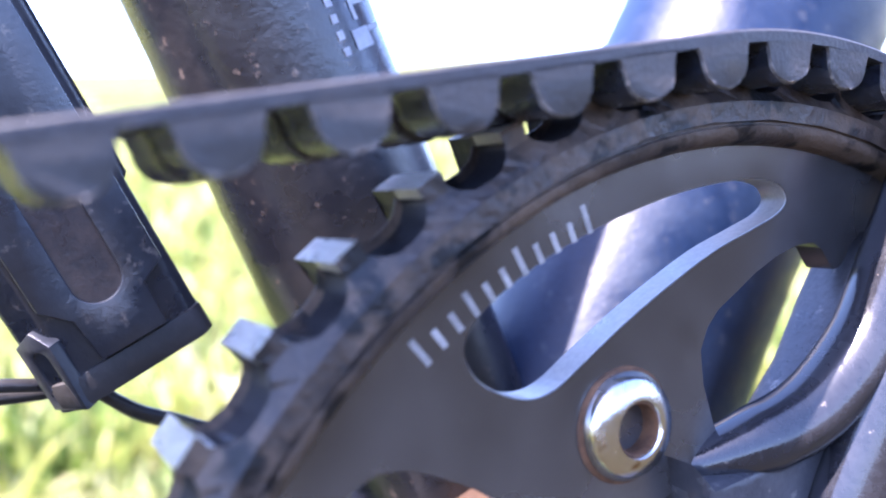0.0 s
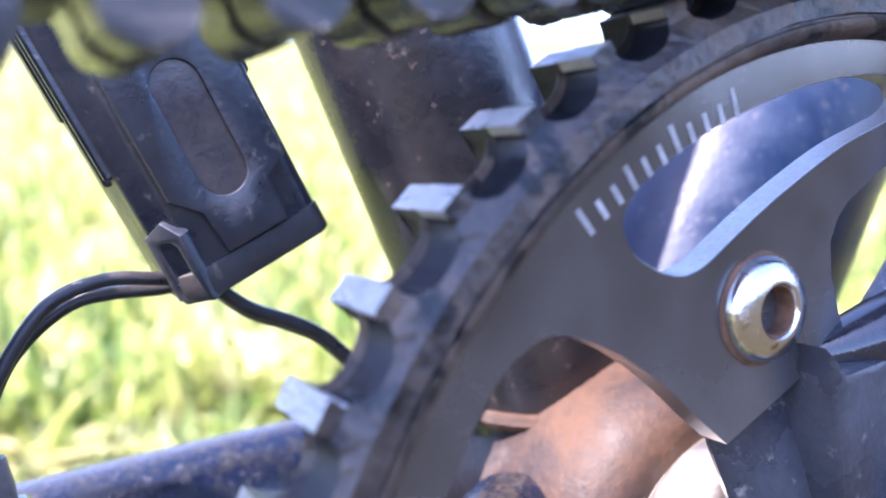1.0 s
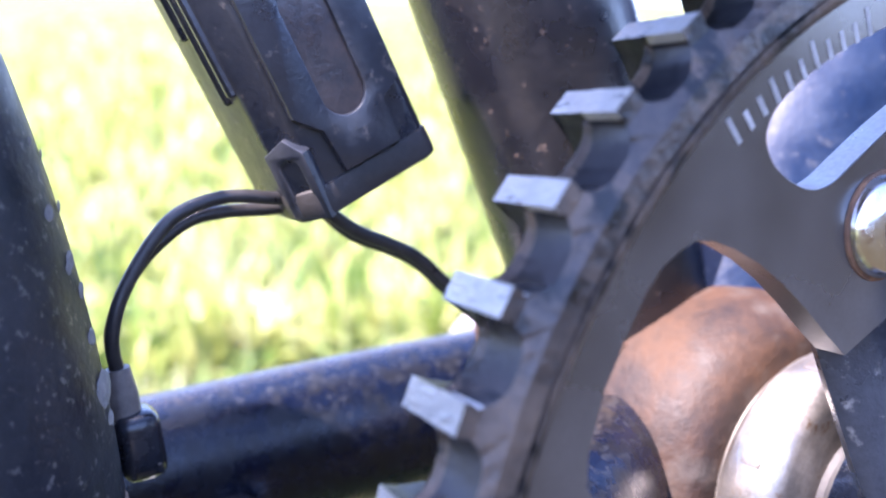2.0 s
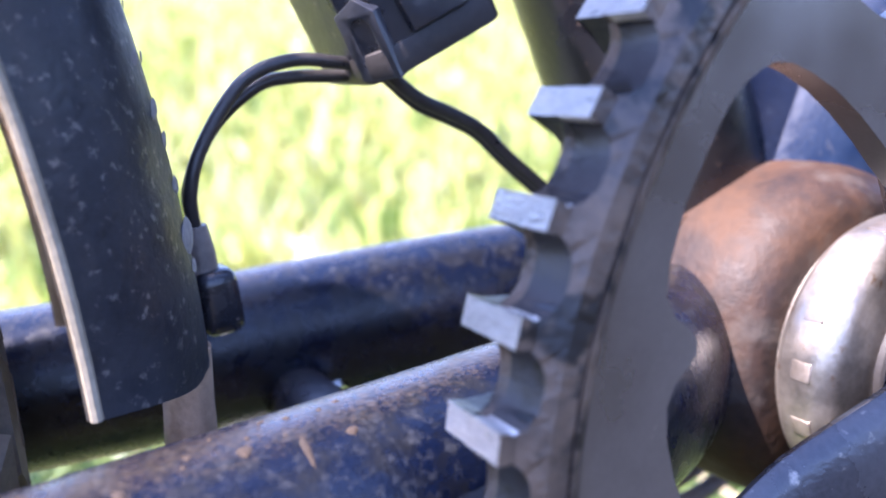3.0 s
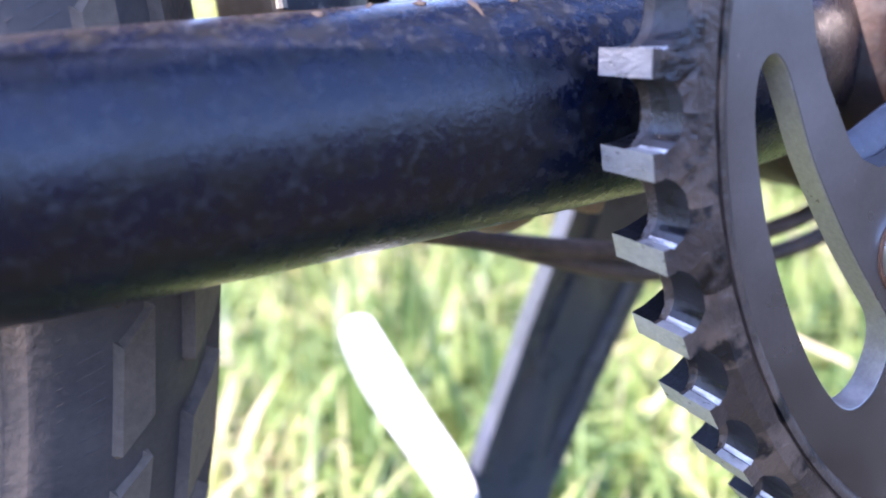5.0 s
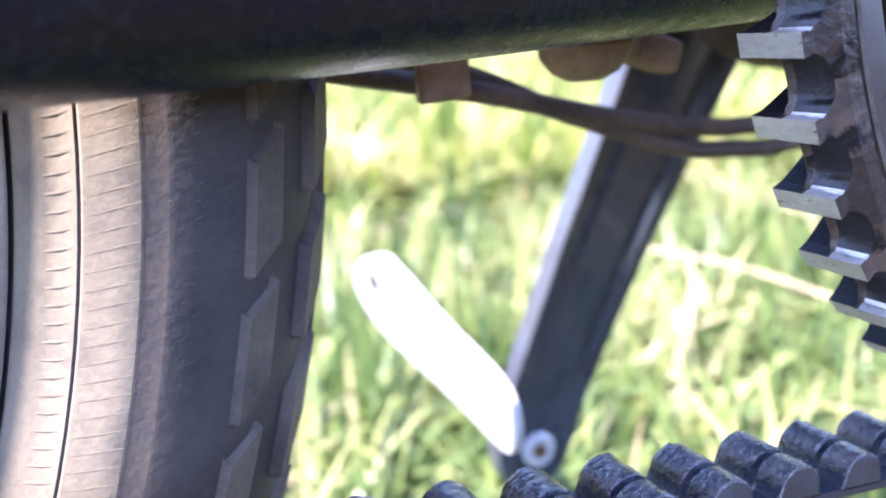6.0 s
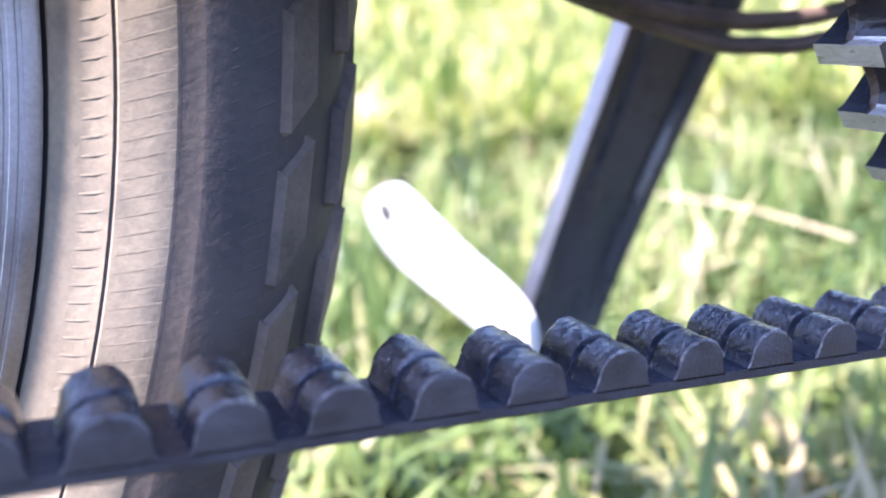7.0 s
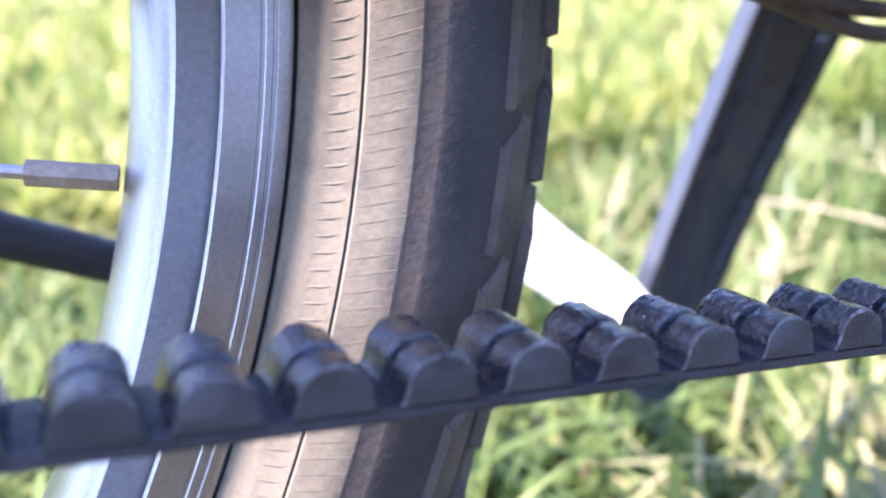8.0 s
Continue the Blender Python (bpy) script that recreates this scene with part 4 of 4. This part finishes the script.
for k in range(12):
    f, a, w = rng.uniform(-0.9, 0.1), rng.uniform(2.5, 12), rng.uniform(0.05, 0.13)
    if k == 0:
        f, a, w = -0.38, 4.9, 0.26
    r = 24.87 + 1.68 * (1 - abs(f) ** 2.3) ** 0.62
    bm = bmesh.new()
    bmesh.ops.create_icosphere(bm, subdivisions=2, radius=w)
    for v in bm.verts:
        v.co = Vector((v.co.x * 0.1, v.co.y, v.co.z)) * (1 + 0.35 * noise.noise(v.co * 9 + Vector((k, 0, 0))))
    bmesh.ops.rotate(bm, cent=(0, 0, 0), matrix=Matrix.Rotation(f * 1.2, 3, "Z"), verts=bm.verts)
    bmesh.ops.translate(bm, vec=(AX[0] + r * math.cos(radians(a)), MID + 2.27 * f, AX[1] + r * math.sin(radians(a))), verts=bm.verts)
    part("mud_speck", bm, M["speck"], fender)
# bracket under the mudguard's end
part("bracket", sweep([(-10.3, 5.4, 0.1), (-10.27, 5.4, 0.7), (-10.2, 5.4, 1.5)], [(0.5, 0.36), (0.46, 0.34), (0.44, 0.32)], 20, up=(1, 0, 0)), M["mud_metal"], bike, "mud-covered bracket below the mudguard")

# plug on the mudguard
plug = part("plug", block((0.62, 0.75, 0.98), 0.22, 3, m=Matrix.Translation((-9.56, 6.15, 1.86)) @ Matrix.Rotation(radians(-4), 4, "Y")), M["dark_gloss"], bike, "black cable plug fixed to the mudguard")
part("collar", sweep([(-9.68, 6.15, 2.2), (-9.7, 6.15, 2.6), (-9.73, 6.15, 2.98)], [(0.22, 0.22), (0.21, 0.21), (0.17, 0.17)], 16), M["collar"], plug, "grey plastic collar")

# ---- parts below the chainstays ----
clip = part("cable_stop", lathe([(0.0, 0), (0.72, 0), (0.78, 0.1), (0.74, 0.3), (0.55, 0.55), (0.3, 0.68), (0.0, 0.7)], 28), M["mud_metal"], bike, "mud-covered bolt head below the stay",
            m=Matrix.Translation((-0.0835, 0.045, -0.0150)) @ Matrix.Rotation(radians(-90), 4, "X"))
part("cable_guide", block((0.95, 0.8, 0.6), 0.2, 3, m=Matrix.Translation((-6.7, 4.9, -1.9)) @ Matrix.Rotation(radians(20), 4, "Y")), M["mud_metal"], bike, "dirty cable guide under the shell")
part("tab", block((0.9, 0.25, 1.0), 0.06, 1, m=Matrix.Translation((-10.7, 5.0, -1.75))), M["mud_metal"], bike, "small brown metal tab")
for pts in ([(-13, 5.9, -1.4), (-12.0, 6.0, -1.69), (-9.5, 6.0, -2.31), (-7.15, 6.0, -3.0), (-5.1, 6.0, -3.5), (-3.1, 6.0, -3.75), (-0.5, 6.0, -3.6), (3, 6, -2.5)],
            [(-12, 6.4, -1.2), (-9.5, 6.3, -2.05), (-7.8, 6.2, -2.85), (-5.1, 6.1, -3.92), (-3.6, 6.1, -4.2), (-2.2, 6.0, -4.3), (0.5, 6.0, -4.0), (3.5, 6, -2.6)]):
    part("brake_cable", sweep(curve_points(pts, 8), 0.19, 12), M["cable_dirty"], bike, "dirty cable housing under the bottom bracket")
# stand behind the wheel
part("kickstand", sweep([(-40.0, 12, 3.6), (-34.0, 12, 0.5), (-21.5, 12, -6.0), (-19.4, 12, -7.1), (-17.2, 12, -8.2)], [0.5, 0.5, 0.48, 0.46, 0.42], 14), M["dark"], bike, "black side stand folded along the wheel")

# ---- print on the tubes, as plain strokes ----
def tube_print(tube, axis, radius, along, around, long, wide, name="print_stroke"):
    """A small curved bar lying on a tube through the crank axle; along: centimetres up the tube, around: degrees from the near side."""
    bm = bmesh.new()
    fwd = Vector((axis.z, 0, -axis.x))
    rows = []
    for k in range(5):
        a = radians(around) + (k / 4 - 0.5) * wide / radius
        d = Vector((0, -1, 0)) * math.cos(a) + fwd * math.sin(a)
        rows.append([bm.verts.new(Vector((0, MID, 0)) + axis * (along + t * long) + d * (radius + 0.012)) for t in (-0.5, 0.5)])
    for p, q in zip(rows, rows[1:]):
        bm.faces.new((p[0], p[1], q[1], q[0]))
    bmesh.ops.solidify(bm, geom=bm.faces[:], thickness=0.01)
    part(name, bm, M["print"], tube)


for k in range(5):
    tube_print(seat_tube, st, 1.74, 10.0 + k * 0.42, 28, 0.30, 0.09 if k % 2 else 0.42)
    tube_print(seat_tube, st, 1.74, 10.1 + k * 0.42, 42 - 6 * (k % 2), 0.08, 0.40)
for k in range(9):
    tube_print(seat_tube, st, 1.74, 9.9 + k * 0.24, 14, 0.13, 0.12)
for k, (al, ar, lo, wi) in enumerate([(10.6, -34, 1.0, 0.2), (11.3, -10, 0.22, 0.9), (11.8, -6, 0.22, 0.9), (11.5, 4, 0.8, 0.2), (12.2, 18, 0.5, 0.12), (12.4, 26, 0.5, 0.12), (12.7, 30, 0.12, 0.5), (13.0, 36, 0.5, 0.12), (13.3, 42, 0.12, 0.5)]):
    tube_print(down_tube, dt, 2.5, al, ar, lo, wi)

# ---- housing ----
HM = Matrix.Translation((-6.06, 0, 5.2)) @ Matrix.Rotation(radians(-23.6), 4, "Y")
box = empty("battery_housing", LIFT, "black plastic battery housing with a worn oval recess behind a tube", "housing")


def prism(line, z0, z1, bevel=0.0):
    bm = bmesh.new()
    a = [bm.verts.new((x, y, z0)) for x, y in line]
    b = [bm.verts.new((x, y, z1)) for x, y in line]
    n = len(line)
    for k in range(n):
        bm.faces.new((a[k], a[(k + 1) % n], b[(k + 1) % n], b[k]))
    bm.faces.new(a[::-1])
    bm.faces.new(b)
    if bevel:
        bmesh.ops.bevel(bm, geom=bm.edges[:], offset=bevel, segments=2, affect="EDGES", profile=0.6)
    return bm


def housed(name, bm, material, parent, label="", smooth=True):
    bmesh.ops.transform(bm, matrix=HM, verts=bm.verts)
    return part(name, bm, material, parent, label, smooth)


case = housed("case", prism([(-0.78, 5.12), (0.95, 5.12), (1.14, 5.3), (1.14, 7.3), (-1.05, 7.3), (-1.12, 7.1), (-1.12, 5.5)], 0.12, 8.2, 0.07), M["box"], box)
oval = [(0.1 + 0.34 * math.cos(t), 2.12 + (0.62 if math.sin(t) > 0 else -0.62) + 0.34 * math.sin(t)) for t in (math.tau * (k + 0.5) / 32 for k in range(32))]
face = [(-0.74, 8.1), (-0.74, 1.45), (-0.42, 1.12), (-0.36, 0.48), (0.6, 0.48), (0.62, 1.12), (0.98, 1.3), (0.98, 8.1)]
housed("front_panel", flat([face, oval], 4.98, 5.13, 0.03), M["box"], box, "scuffed front panel")
bm = flat([oval], 5.05, 5.1)
housed("recess", bm, M["recess"], box, "brown-stained bottom of the oval recess")
housed("bottom_cap", prism([(-0.9, 5.06), (0.98, 5.06), (1.17, 5.26), (1.17, 7.34), (-1.1, 7.34), (-1.15, 5.5)], 0.0, 0.46, 0.1), M["dark"], box, "black rubber bottom cap")
lug_hole = [(0.02 + 0.16 * math.cos(t), 0.62 + (0.2 if math.sin(t) > 0 else -0.2) + 0.14 * math.sin(t)) for t in (math.tau * (k + 0.5) / 24 for k in range(24))]
lug = flat([[(-0.34, 0.1), (0.3, 0.0), (0.34, 1.0), (0.1, 1.25), (-0.32, 1.1)], lug_hole], -0.1, 0.1, 0.02)
bmesh.ops.transform(lug, matrix=Matrix.Translation((-0.93, 5.33, 0.0)) @ Matrix.Rotation(radians(-58), 4, "Z"), verts=lug.verts)
housed("lug", lug, M["box"], box, "mounting lug with an oblong hole")
# Black backing added so that the lug's hole shows shaded depth.
housed("lug_back", block((0.1, 0.5, 0.9), 0, m=Matrix.Translation((-0.80, 5.42, 0.62)) @ Matrix.Rotation(radians(-58), 4, "Z") @ Matrix.Rotation(radians(90), 4, "Z")), M["dark"], box)
for x, y, z0, z1, w in ((-1.14, 5.62, 2.0, 8.0, 0.16), (-1.14, 5.98, 1.9, 8.0, 0.14), (-1.14, 6.5, 2.9, 8.0, 0.34)):
    housed("rail", block((0.16, w, z1 - z0), 0.04, 1, m=Matrix.Translation((x, y, (z0 + z1) / 2))), M["box"], box)
housed("side_rail", block((0.2, 0.3, 5.5), 0.06, 1, m=Matrix.Translation((1.12, 5.5, 5.2))), M["box"], box)

wires = empty("cable", LIFT, "thin black cables between the housing and the mudguard plug", "cable")
for r, pts in [(0.1, [(-9.74, 6.15, 2.9), (-9.76, 6.0, 3.5), (-9.5, 6.0, 4.15), (-8.85, 6.0, 4.95), (-8.1, 6.0, 5.2), (-7.35, 6.0, 5.12), (-6.7, 6.0, 5.0)]),
            (0.1, [(-9.72, 6.2, 2.9), (-9.72, 6.3, 3.5), (-9.3, 6.3, 4.3), (-8.6, 6.3, 4.85), (-8.0, 6.3, 4.96), (-7.25, 6.3, 4.93), (-6.6, 6.3, 5.0)]),
            (0.11, [(-6.7, 6.0, 5.0), (-6.1, 6.0, 4.5), (-5.5, 6.0, 4.2), (-5.0, 6.0, 3.9), (-4.5, 6.0, 3.4), (-3.6, 6.0, 2.6)]),
            (0.1, [(-6.6, 6.2, 4.9), (-6.05, 6.2, 4.4), (-5.45, 6.2, 4.1), (-4.95, 6.2, 3.8), (-4.45, 6.2, 3.3), (-3.6, 6.2, 2.5)])]:
    part("wire", sweep(curve_points(pts, 8), r, 12), M["cable"], wires)

# ---- dry stalks and leaves in the grass ----
for k in range(40):
    x, y = rng.uniform(-0.2, 0.9), rng.uniform(0.18, 0.9)
    a, l = rng.uniform(0, math.pi), rng.uniform(4, 14)
    z = rng.uniform(-21, -17)
    d = Vector((math.cos(a), math.sin(a), rng.uniform(-0.2, 0.2))) * l
    p = Vector((x * 100, y * 100, z))
    ob = part("dry_stalk", sweep(curve_points([p, p + d * 0.5 + Vector((0, 0, rng.uniform(-0.5, 0.8))), p + d], 4), rng.uniform(0.06, 0.13), 6), M["straw"], m=LIFT)
    tagged(ob, "pale dry stalk lying in the grass", "stalk", "dry stalks in the grass")
for line, thick in (([(15.0, 31.5, -15.6), (15.3, 25.0, -15.2), (15.5, 18.5, -15.5)], 0.11), ([(-3.3, 25.5, -20.8), (-3.9, 21.5, -20.6), (-4.5, 17.5, -20.9)], 0.1)):
    ob = part("dry_stalk", sweep(curve_points(line, 6), thick, 6), M["straw"], m=LIFT)
    tagged(ob, "long pale dry stalk resting on the grass blades", "stalk", "dry stalks in the grass")
